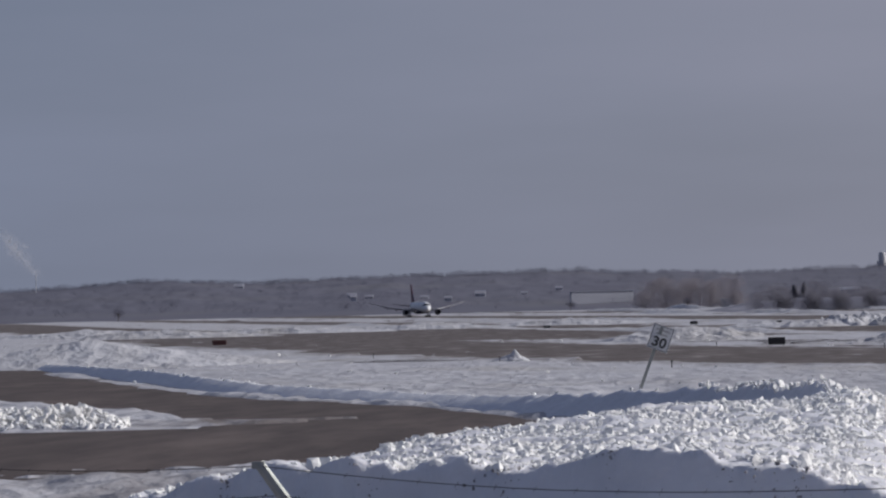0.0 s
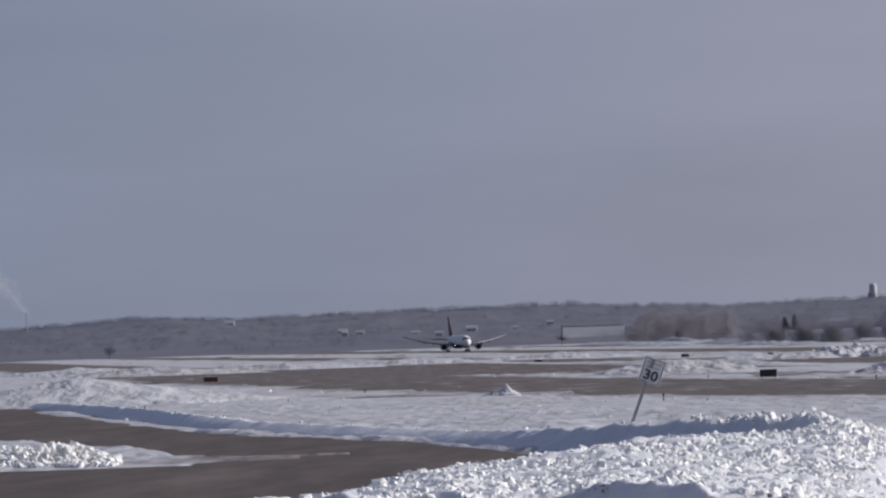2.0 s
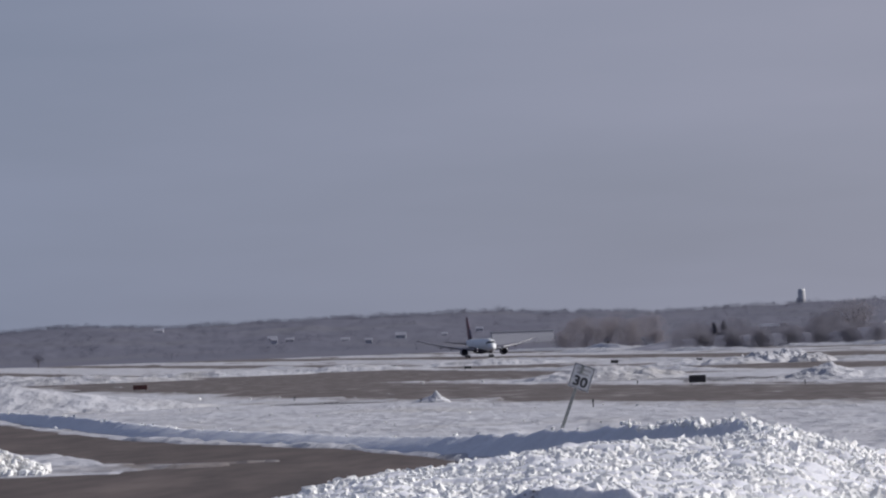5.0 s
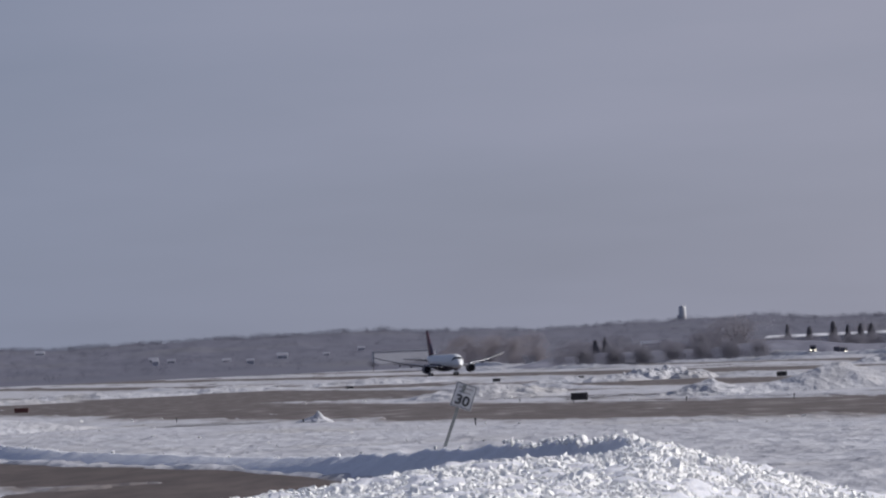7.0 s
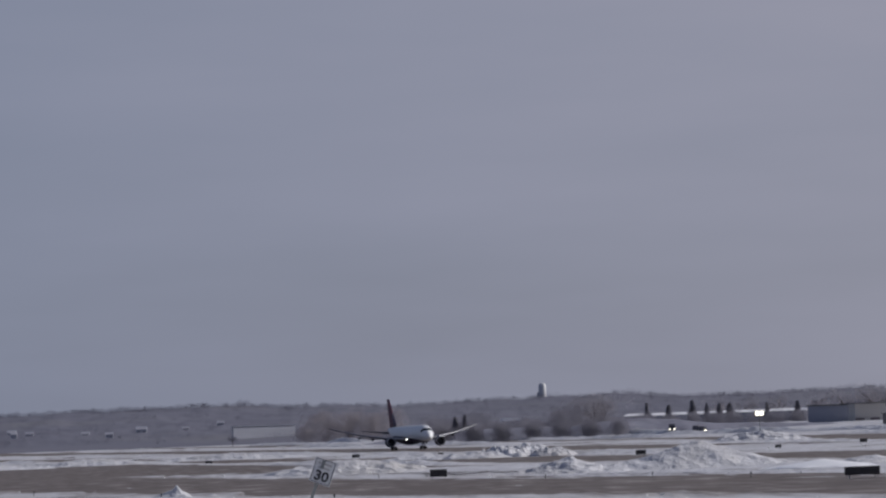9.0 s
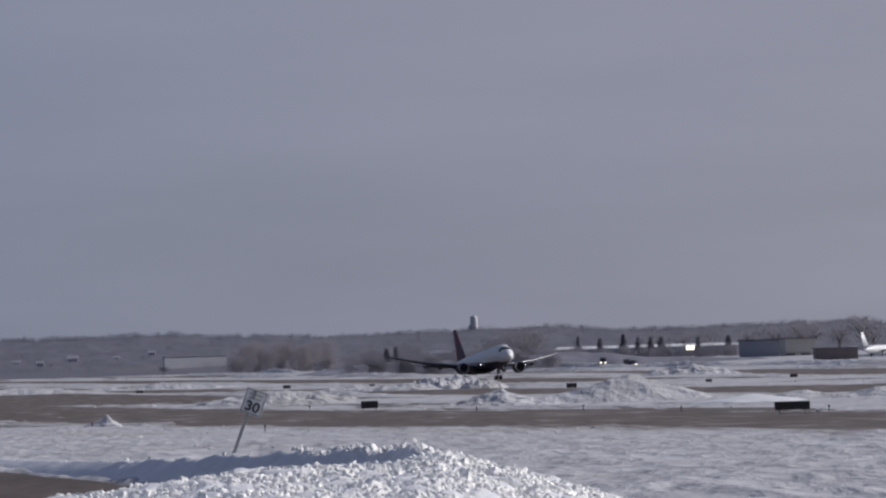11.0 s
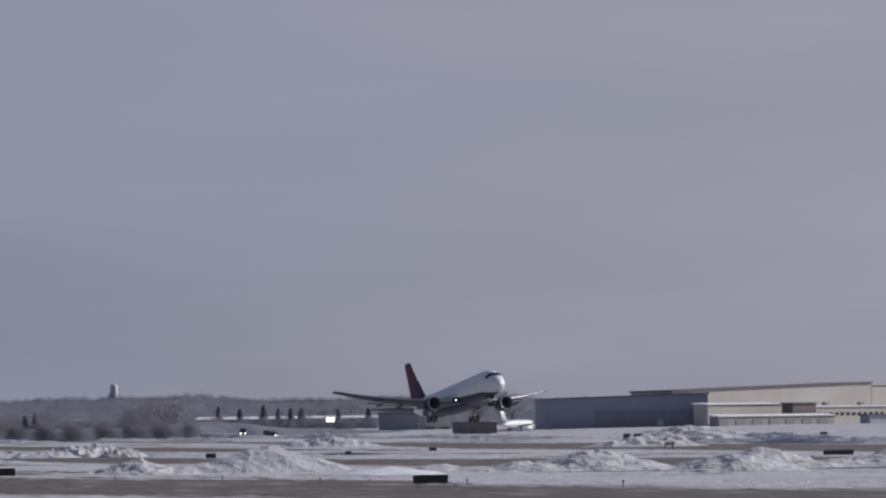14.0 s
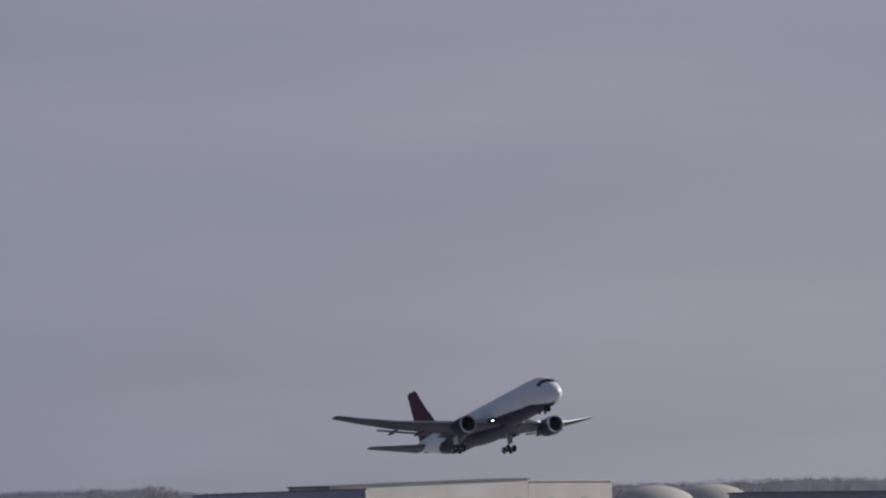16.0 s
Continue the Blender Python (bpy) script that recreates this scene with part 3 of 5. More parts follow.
    for dy in (-0.5, 0.5):
        part("gear_door", boxed(-0.9, 0.9, dy - 0.02, dy + 0.02, -0.75, 0.1), PAINT_NAVY, nose)
    return jet, nose


JET, NOSE_GEAR = airliner()

# ---- snow banks and heaps ----


def height_mesh(name, X, Y, Z, mat, smooth=True):
    nr, nc = X.shape
    v = np.stack([X.ravel(), Y.ravel(), Z.ravel()], 1)
    i = np.arange(nr - 1)[:, None] * nc
    j = np.arange(nc - 1)[None, :]
    f = np.stack([(i + j).ravel(), (i + j + 1).ravel(), (i + nc + j + 1).ravel(), (i + nc + j).ravel()], 1)
    return from_lists(name, v, f, mat, smooth)


ICO = None


def lumps(name, P, S, mat, rng, parent=None, label=""):
    """Many broken angular pieces of snow, joined."""
    global ICO
    if ICO is None:
        bm = bmesh.new()
        bmesh.ops.create_icosphere(bm, subdivisions=1, radius=1.0)
        ICO = np.array([v.co[:] for v in bm.verts]), np.array([[v.index for v in f.verts] for f in bm.faces])
        bm.free()
    bv, bf = ICO
    n, k = len(P), len(bv)
    rad = rng.uniform(0.55, 1.15, (n, k, 1))
    sc = S[:, None, None] * rng.uniform(0.4, 1.5, (n, 1, 3))
    q = rng.normal(size=(n, 3, 3))
    q, _ = np.linalg.qr(q)
    V = (bv[None] * rad * sc) @ q + P[:, None, :]
    Fc = bf[None] + (np.arange(n) * k)[:, None, None]
    ob = new(name, from_lists(name, V.reshape(-1, 3), Fc.reshape(-1, 3), mat))
    if parent:
        ob.parent = parent
        ob["kind"] = "stuff"
    return tagged(ob, label)


# the ploughed bank beside the road: a shaded near face, a broad broken top, a far crest
NEAR_CREST = ([-0.20, -0.164, -0.132, -0.096, -0.0756, -0.066, -0.061, -0.0464, -0.039, -0.0245, -0.0129, -0.0085, 0.0045, 0.0147, 0.0204, 0.0335, 0.0449, 0.0491, 0.0549, 0.07, 0.1, 0.14, 0.2],
              [0.0, 0.55, 0.98, 1.36, 1.40, 1.36, 1.26, 1.42, 1.26, 1.31, 1.42, 1.50, 1.45, 1.42, 1.36, 1.29, 1.17, 1.02, 0.88, 0.66, 0.34, 0.05, 0.0])
FAR_CREST = ([-0.17, -0.132, -0.096, -0.073, -0.0608, -0.0461, -0.0316, -0.017, -0.0023, 0.0122, 0.0266, 0.0412, 0.0484, 0.0527, 0.06, 0.0642, 0.088, 0.107, 0.14, 0.2],
             [-0.3, 0.0, 0.40, 0.62, 0.90, 1.05, 1.14, 1.28, 1.43, 1.50, 1.53, 1.56, 1.69, 1.73, 1.62, 1.50, 0.96, 0.52, 0.0, -0.2])


def bank_edge(a):
    """How far off the near crest stands; the bank runs with the fence, nearer on the right."""
    return 55 / (1 + 0.7 * a) + 1.2 * fbm(a * 28, a * 3 + 2, 3) + 0.28 * fbm(a * 160, a * 9, 3)


def bank_height(a, y):
    c1, c2 = np.interp(a, *NEAR_CREST), np.interp(a, *FAR_CREST)
    edge = bank_edge(a)
    c1 = 3.5 - (3.5 - c1) * edge / 55
    t = np.clip((y - edge) / (77 - edge), 0, 1)
    top = c1 + (c2 - c1) * t - 0.22 * np.sin(np.pi * t)
    near = np.clip((y - edge + 0.18 + 0.30 * c1) / (0.18 + 0.30 * c1), 0, 1)
    far = np.clip((82 - y) / 4.5, 0, 1)
    return top * np.minimum(near ** 0.9, far) - 0.15


def ploughed_bank():
    rng = np.random.RandomState(11)
    a = np.arange(-0.20, 0.2, 0.0016)
    y = np.concatenate([np.arange(47, 49.5, 0.25), np.arange(49.5, 60.5, 0.05), np.arange(60.5, 83, 0.16)])
    A_, Y = np.meshgrid(a, y)
    X = A_ * Y
    Z = bank_height(A_, Y)
    on = np.clip(Z / 0.3, 0, 1)
    Z = Z + on * (fbm(X * 1.6, Y * 1.6, 4) * 0.34 + fbm(X * 6, Y * 6, 3) * 0.12 * (Y > 55))
    bank = new("snow_bank", height_mesh("snow_bank", X, Y, Z, SNOW_BANK))
    tagged(bank, "ploughed roadside snow bank with a shaded near face", "snow bank")
    n = 30000
    aa = rng.uniform(-0.135, 0.135, n)
    yy = bank_edge(aa) + 0.1 + 25.5 * rng.rand(n) ** 0.9
    zz = bank_height(aa, yy)
    keep = (zz > 0.05 + 0.25 * rng.rand(n)) | ((zz > -0.1) & (rng.rand(n) < 0.16))
    keep &= rng.rand(n) < 0.55 + 0.9 * fbm(aa * 60, yy * 0.4, 3) + 0.25
    P = np.stack([aa * yy, yy, zz + 0.03], 1)[keep]
    S = 0.026 + 0.095 * rng.rand(len(P)) ** 2.6 + 0.09 * (rng.rand(len(P)) > 0.99)
    P[:, 2] -= 0.3 * S
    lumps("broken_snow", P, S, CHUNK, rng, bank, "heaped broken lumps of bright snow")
    m = 520
    seam = rng.uniform(-0.12, 0.10, 34)[rng.randint(0, 34, m)]
    aa = seam + rng.normal(0, 0.0016, m)
    yy = bank_edge(aa) - 0.62 * np.clip(0.5 + 0.5 * np.sin(seam * 900) + rng.normal(0, 0.22, m), 0.02, 1)
    lumps("dirt_speckle", np.stack([aa * yy, yy, bank_height(aa, yy) + 0.02], 1), 0.008 + 0.03 * rng.rand(m) ** 2.5, CLOD, rng, bank, "dark frozen clods in the shaded snow")


SNOW_BANK = material("ploughed_snow", (0.80, 0.80, 0.84), (0.72, 0.72, 0.76), 1.2, 0.8, bump=0.05, bump_scale=6.0, sss=0.3)
CLOD = material("dirty_clod", (0.22, 0.21, 0.22), (0.34, 0.33, 0.34), 4.0, 0.9)
ploughed_bank()


def berm(name, label, l0, ys, hs, left=2.2, right=6.0, step=0.35, rough=1.0, cols=15, clods=0, seed=1, broken=0, broken_to=0.0, mat=None):
    """A windrow along the pavement at offset l0: steep towards the road, gentle behind."""
    rng = np.random.RandomState(seed)
    y = np.arange(ys[0], ys[-1], step)
    l = np.concatenate([np.linspace(-left, 0, cols // 2 + 1)[:-1], np.linspace(0, right, cols - cols // 2)])
    L, Y = np.meshgrid(l, y)
    off = fbm(Y * 0.08, Y * 0 + seed, 3) * 1.6 * rough * (1 if rough > 0.5 else 3)
    hgt = np.interp(Y, ys, hs) * (1 + 0.7 * rough * fbm(Y * 0.16, Y * 0 + 3 * seed, 4))
    prof = np.where(L < 0, np.clip(1 + L / left, 0, 1) ** 0.8, np.clip(1 - L / right, 0, 1) ** 1.3)
    LL = (l0(Y) if callable(l0) else l0) + L + off
    X = (LL - NY * Y) / NX
    Z = ground_z(X, Y) + hgt * prof + prof * fbm(L * 1.3 + 7, Y * 0.9, 4) * 0.30 * np.minimum(hgt, 1.0) - 0.06 * (1 - prof)
    ob = tagged(new(name, height_mesh(name, X, Y, Z, mat or SNOW)), label, "snow bank")
    if clods:
        k = rng.randint(0, len(y), clods)
        yy = y[k] + rng.uniform(-0.3, 0.3, clods)
        j = np.clip(np.abs(rng.normal(0, 0.9, clods)), 0, right * 0.8)
        jj = np.abs(l[None, :] - j[:, None]).argmin(1)
        if broken:
            near = np.flatnonzero(y < broken_to)
            k = np.concatenate([k, rng.choice(near, broken)])
            jj = np.concatenate([jj, rng.randint(cols // 2, cols, broken)])
            clods += broken
        P = np.stack([X[k, jj], Y[k, jj], Z[k, jj] + 0.02], 1) + rng.uniform(-0.25, 0.25, (clods, 3)) * (1, 1, 0)
        lumps("broken_snow", P, 0.03 + 0.09 * rng.rand(clods) ** 2.5, CHUNK, rng, ob, "lumps of snow along the crest")
    return ob


berm("snow_berm", "shaded snow berm along the perimeter road", lambda y: np.interp(y, [70, 82, 100, 125, 145, 180, 420], [19.8, 20.2, 21.5, 22.4, 22.3, 19.2, 19.0]), [66, 74, 81, 93, 109, 125, 145, 172, 248, 330, 420],
     [0.2, 1.2, 1.62, 1.30, 0.96, 0.64, 0.42, 0.48, 0.75, 0.65, 0.3], 1.2, 4.5, 0.3, 0.07, 19, 260, 2, 2600, 98, SNOW_BANK)
for k, (l, y0, y1, h, lab) in enumerate((
        (104.5, 455, 640, 0.15, "low snow windrow beside the taxiway"), (162, 640, 1300, 0.45, "lumpy snow windrow at the taxiway's far edge"),
        (224, 730, 1500, 0.35, "lumpy snow windrow between taxiway and runway"), (240, 730, 1900, 0.35, "ragged snow windrow along the runway"),
        (304, 520, 2300, 0.22, "ragged snow windrow beyond the runway"), (346, 1340, 2200, 0.6, "rough snow windrow in the infield"),
        (412, 560, 2200, 0.8, "high snow windrow by the far taxiway"), (455, 800, 2200, 1.2, "high rough snow bank before the hangars"))):
    n = int((y1 - y0) / 60)
    rs = np.random.RandomState(40 + k)
    yk = np.linspace(y0, y1, n)
    hk = 1.3 * h * rs.choice([0.15, 0.5, 0.9, 1.3, 1.7], n) * rs.uniform(0.7, 1.2, n)
    hk[[0, -1]] = 0.02
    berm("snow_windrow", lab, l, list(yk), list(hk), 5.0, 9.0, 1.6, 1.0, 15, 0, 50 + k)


# Near white: strong sun on one low ridge is put into its colour.
ICE = material("sun_painted_ice", (0.93, 0.93, 0.94), (0.86, 0.86, 0.88), 0.6, 0.35)


def heap(label, x, y, rx, ry, h, seed, sharp=1.1, peak=(0.0, 0.0), lump=0.5, name="snow_mound", turn=0.0, mat=None, lean=0.0):
    """A dumped heap of snow with a ridge, gullies and an uneven foot."""
    n = 64
    u, v = np.meshgrid(np.linspace(-1.25, 1.25, n), np.linspace(-1.25, 1.25, n))
    d = np.hypot(u, v) * (1 + 0.5 * fbm(u * 1.8 + seed, v * 1.8, 3))
    c = np.hypot(u - peak[0], v - peak[1])
    env = np.clip(1 - d, 0, 1)
    z = h * env ** sharp * (1.2 - 0.45 * np.clip(c, 0, 1)) + np.clip(env * 3, 0, 1) * fbm(u * 5 + seed, v * 5 + 5, 5, 0.72) * h * lump * 1.3
    X, Y = x + u * rx * math.cos(turn) - v * ry * math.sin(turn), y + u * rx * math.sin(turn) + v * ry * math.cos(turn)
    X = X + lean * np.clip(z / h, 0, 1)
    Z = ground_z(X, Y) + np.maximum(z, 0) - 0.1 * (env <= 0)
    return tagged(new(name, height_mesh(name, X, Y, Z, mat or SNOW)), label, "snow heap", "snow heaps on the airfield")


heap("small sharp mound of snow with a shaded side", -11.5, 334, 1.75, 1.4, 0.72, 3, 0.5, (0.25, 0), 0.12, lean=0.35)
heap("knob of snow on top of the mound", -10.9, 333.6, 0.62, 0.5, 0.98, 41, 0.3, (0, 0), 0.05)
heap("tiny knob of snow on the field", -7.9, 338, 0.6, 0.6, 0.22, 4, 0.8)
heap("long low heap of snow in the infield", 6.5, 560, 14, 9, 2.0, 5, 1.0, (0.45, 0), 0.8)
heap("large dumped snow heap with a sharp crest", 46.8, 466, 14.5, 9, 2.9, 6, 1.15, (0.08, 0), 0.2)
heap("low ridge of ice beside the taxiway, coloured bright as if sunlit", 54.0, 404, 6.2, 5.0, 0.78, 33, 0.5, (0, 0), 0.03, mat=ICE)
heap("low shaded shoulder of dumped snow", 31, 455, 8, 6, 1.6, 7, 1.1, (0, 0), 0.6)
for x, y, rx, ry, h, s in ((80.5, 432, 11, 7, 2.0, 8), (86.5, 385, 9, 6, 1.7, 9), (99.5, 430, 12, 7, 2.1, 10), (110, 436, 10, 6, 0.8, 11), (72, 428, 9, 6, 1.0, 12), (89.5, 470, 9, 7, 1.9, 13),
                             (120, 452, 9, 7, 1.5, 14), (64, 436, 7, 5, 0.9, 29)):
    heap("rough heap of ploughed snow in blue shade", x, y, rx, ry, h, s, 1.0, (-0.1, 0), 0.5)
for x, y, rx, ry, h, s in ((41, 805, 7, 8, 2.0, 15), (46.5, 815, 7, 9, 2.3, 16), (51, 800, 5, 8, 1.5, 17), (34, 800, 9, 7, 1.1, 18), (26, 820, 10, 8, 0.9, 19), (61, 790, 6, 7, 0.5, 30)):
    heap("bright lumpy snow heap near the runway", x, y, rx, ry, h, s, 0.45, (0.1, 0), 0.9)
for x, y, rx, ry, h, s in ((-54, 382, 20, 16, 2.3, 20), (-110, 900, 26, 12, 1.7, 21), (-86, 960, 26, 10, 1.5, 22), (-56, 1000, 24, 10, 1.5, 23), (-140, 980, 30, 10, 1.6, 24), (180, 900, 14, 9, 2.2, 25),
                             (215, 1000, 18, 10, 2.6, 26), (120, 1020, 15, 9, 2.4, 27), (250, 1180, 22, 12, 3.0, 28), (158, 560, 9, 7, 1.6, 31), (-20, 1040, 22, 9, 1.6, 32)):
    heap("broad wind-smoothed snow mound on the airfield", x, y, rx, ry, h, s, 0.8, (0.0, 0), 0.85 if y > 800 else 0.2)


def island_bank():
    rng = np.random.RandomState(21)
    n = 1900
    x = -15.9 - 14 * rng.rand(n)
    y = 119 + rng.uniform(-1.3, 1.6, n)
    top = np.interp(x, [-30, -20, -17.4, -16.5, -15.6, -13], [0.8, 0.66, 0.78, 0.5, 0.08, 0])
    z = float(fall(119)) + top * np.clip(1.1 - np.abs(y - 119.4) / 1.8, 0, 1) * rng.rand(n) ** 0.4
    ob = lumps("snow_bank", np.stack([x, y, z], 1), 0.06 + 0.13 * rng.rand(n) ** 2, CHUNK, rng)
    tagged(ob, "bright broken snow piled where two roads meet", "snow bank")


island_bank()


def field_lumps():
    """Scattered frozen lumps over the open snow."""
    rng = np.random.RandomState(31)
    n = 1300
    d = 92 + 700 * rng.rand(n) ** 1.3
    a = np.radians(rng.uniform(-10, 20, n))
    x, y = d * np.sin(a), d * np.cos(a)
    keep = (paved(x, y) < 0.3) & (fbm(x * 0.06, y * 0.02, 3) > -0.03)
    x, y, d = x[keep], y[keep], d[keep]
    s = (0.03 + 0.13 * rng.rand(len(x)) ** 4) * np.clip(d / 260, 0.7, 2.0)
    tagged(lumps("snow_lump_scatter", np.stack([x, y, surface(x, y) + 0.2 * s], 1), s, CHUNK, rng), "frozen lumps of snow strewn over the field", "snow", kind="stuff")


field_lumps()

# ---- roadside sign and fence ----


def speed_sign():
    sign = tagged(new("road_sign"), "leaning white speed limit sign on a thin steel post", "road sign")
    sign.matrix_basis = pose(-0.42, 110.0, 0.0, 0, 20.7, 0)
    post = bmesh.new()
    box(post, -0.03, 0.03, -0.025, 0.0, -0.3, 2.86)
    box(post, -0.045, -0.03, -0.03, 0.012, -0.3, 2.86)
    box(post, 0.03, 0.045, -0.03, 0.012, -0.3, 2.86)
    part("post", post, STEEL, sign, "grey steel channel post")
    panel = part("panel", boxed(-0.305, 0.305, -0.012, -0.008, -0.38, 0.38, bevel=0.0015), SIGNWHITE, sign, "white panel with black figures")
    panel.matrix_basis = pose(0.06, -0.045, 2.54, -22, 0, 0)
    edge = bmesh.new()
    for x0, x1, z0, z1 in ((-0.285, 0.285, 0.345, 0.36), (-0.285, 0.285, -0.36, -0.345), (-0.285, -0.27, -0.345, 0.345), (0.27, 0.285, -0.345, 0.345)):
        box(edge, x0, x1, -0.016, -0.0125, z0, z1)
    part("border", edge, BLACK, panel, "thin black border line")
    for w, z in ((0.40, 0.235), (0.34, 0.105)):
        part("letter_bar", boxed(-w / 2, w / 2, -0.016, -0.0125, z - 0.03, z + 0.03), SIGNGREY, panel, "faded line of small lettering")
    cu = bpy.data.curves.new("figures", "FONT")
    cu.body, cu.size, cu.align_x, cu.align_y, cu.extrude, cu.offset = "30", 0.42, "CENTER", "CENTER", 0.002, 0.012
    cu.materials.append(BLACK)
    fig = new("figures", cu)
    fig.parent = panel
    fig.matrix_basis = pose(0, -0.0165, -0.155, 90, 0, 0)
    for z in (0.3, -0.3):
        part("bolt", rodded((0, -0.02, z), (0, -0.008, z), 0.012, seg=8), STEEL, panel)


SIGNGREY = material("faded_lettering", (0.30, 0.29, 0.29), (0.42, 0.41, 0.41), 6.0, 0.6)
speed_sign()


def fence():
    fen = tagged(new("fence"), "steel perimeter fence post with barbed wire strands", "fence")
    a, b = Vector((-1.49, 15.0, 0)), Vector((0.86, 12.25, 0))
    d = b - a
    out = Vector((-0.35, 0.95, 0)).normalized()
    ends = [a - d, a, b, b + d]
    for e in ends:
        foot = Vector((e.x + 0.28, e.y - 0.05, 0))
        part("fence_post", rodded(foot + Vector((0, 0, -0.4)), foot + Vector((0, 0, 2.52)), 0.03, seg=12), STEEL, fen)
        arm = bmesh.new()
        rod(arm, foot + Vector((0, 0, 2.5)), Vector((e.x, e.y, 2.895)), 0.027, 0.022, 8)
        box(arm, e.x - 0.028, e.x + 0.022, e.y - 0.02, e.y + 0.02, 2.875, 2.903)
        part("arm", arm, STEEL, fen, "angled galvanised extension arm")
    for k, drop in enumerate((0.0, 0.115, 0.235)):
        for p, q in zip(ends, ends[1:]):
            bm = bmesh.new()
            pts = []
            for i in range(17):
                t = i / 16
                base = p.lerp(q, t) + Vector((0.083 * k, -0.015 * k, 0))
                pts.append(Vector((base.x, base.y, 2.885 - drop - 0.05 * math.sin(math.pi * t) * (1 + 0.4 * k))))
            for i in range(16):
                rod(bm, pts[i], pts[i + 1], 0.0017, seg=5)
                m = (pts[i] + pts[i + 1]) / 2
                rod(bm, m + Vector((0.006, 0, 0.009)), m - Vector((0.006, 0, 0.009)), 0.001, seg=4)
            part("barbed_wire", bm, WIRE, fen, "dark rusted barbed wire strand")


WIRE = material("rusty_wire", (0.05, 0.045, 0.042), (0.09, 0.07, 0.06), 20.0, 0.7, 0.4)
fence()

# ---- airfield signs ----


def airfield_sign(x, y, w, h, turn=0.0, mat=None, label="low black airfield guidance sign on short legs", panels=3):
    z = float(fall(y))
    s = tagged(new("airfield_sign"), label, "airfield sign", "airfield guidance signs")
    s.matrix_basis = pose(x, y, z + float(rise(x, y)), 0, 0, turn)
    cab = part("cabinet", boxed(-w / 2, w / 2, -0.14, 0.14, 0.28, 0.28 + h, bevel=0.03), mat or BLACK, s)
    for i in range(panels):
        x0 = -w / 2 + 0.05 + i * (w - 0.1) / panels
        part("face_panel", boxed(x0 + 0.015, x0 + (w - 0.1) / panels - 0.015, -0.155, -0.139, 0.33, 0.23 + h), REDPANEL if mat else SIGNFACE, cab)
    for sx in (-1, 1):
        part("leg", rodded((sx * w * 0.36, 0, -0.15), (sx * w * 0.36, 0, 0.30), 0.04), STEEL, s)
    part("base_plate", boxed(-w / 2, w / 2, -0.3, 0.3, -0.1, 0.03), STEEL, s)
    return s


SIGNFACE = material("dark_sign_face", (0.028, 0.026, 0.027), (0.05, 0.045, 0.045), 1.2, 0.55)
airfield_sign(15.2, 440, 1.9, 0.85)
airfield_sign(41.0, 285, 2.6, 0.62, panels=4, label="long black airfield guidance sign beside the taxiway")
airfield_sign(-72.4, 665, 2.4, 0.8, mat=REDPANEL, label="dull red airfield guidance sign in the snow", panels=2)
airfield_sign(-44.7, 1020, 2.2, 0.75)
airfield_sign(12.3, 914, 1.8, 0.7)
airfield_sign(62.5, 720, 1.9, 0.85)
airfield_sign(149.0, 590, 4.8, 0.75, panels=5, label="very long black airfield guidance sign near the runway")
airfield_sign(275, 1106, 2.2, 1.1)
airfield_sign(-21.8, 900, 1.6, 0.6)
airfield_sign(31.0, 880, 1.4, 0.6)
airfield_sign(118.5, 820, 1.6, 0.7)
airfield_sign(93.0, 760, 1.2, 0.6)


def edge_marker(x, y):
    z = float(fall(y))
    m = tagged(new("edge_marker"), "thin dark taxiway edge marker standing in snow", "marker", "taxiway edge markers")
    m.matrix_basis = pose(x, y, z)
    part("stake", rodded((0, 0, -0.1), (0, 0, 0.36), 0.035, 0.03, 8), BLACK, m)
    part("lamp", rodded((0, 0, 0.36), (0, 0, 0.50), 0.07, 0.05, 10), DARKGLASS, m)
    return m


one = edge_marker(*place(104, 330))
for l, y in ((104, 395), (104, 470), (55, 262), (55, 330), (55, 408), (108, 372), (103, 292), (103, 262), (248, 560), (248, 640), (248, 720), (248, 820)):
    x, yy = place(l, y)
    copy_thing(one, pose(x, yy, float(fall(yy))))

# ---- buildings ----
CLAD_BLUE = material("blue_grey_cladding", (0.29, 0.30, 0.35), (0.265, 0.275, 0.325), 0.08, 0.6, third=(0.285, 0.295, 0.345), third_scale=0.03)
CLAD_DARK = material("dark_hangar_door", (0.195, 0.195, 0.23), (0.22, 0.22, 0.255), 0.1, 0.55)
BEIGE = material("beige_panel", (0.54, 0.50, 0.45), (0.48, 0.445, 0.40), 0.06, 0.7, third=(0.58, 0.54, 0.49), third_scale=0.02)
TAN = material("tan_block", (0.36, 0.335, 0.31), (0.30, 0.28, 0.26), 0.15, 0.8)
BROWN = material("red_brown_brick", (0.20, 0.165, 0.165), (0.16, 0.13, 0.135), 0.3, 0.85)
ROOFDARK = material("dark_roof_edge", (0.10, 0.10, 0.105), (0.13, 0.13, 0.135), 0.3, 0.7)
ROOFSNOW = material("snowy_roof", (0.80, 0.80, 0.83), (0.7, 0.7, 0.73), 0.2, 0.8)
PALE = material("pale_steel_wall", (0.46, 0.47, 0.52), (0.42, 0.43, 0.48), 0.05, 0.6)
# Wall colour of the hillside houses, with distance haze mixed in.
HAZY = material("hazed_cladding", (0.44, 0.445, 0.50), (0.40, 0.405, 0.46), 0.05, 0.7)
WHITESHED = material("white_painted_steel", (0.33, 0.34, 0.395), (0.30, 0.31, 0.36), 0.05, 0.6)
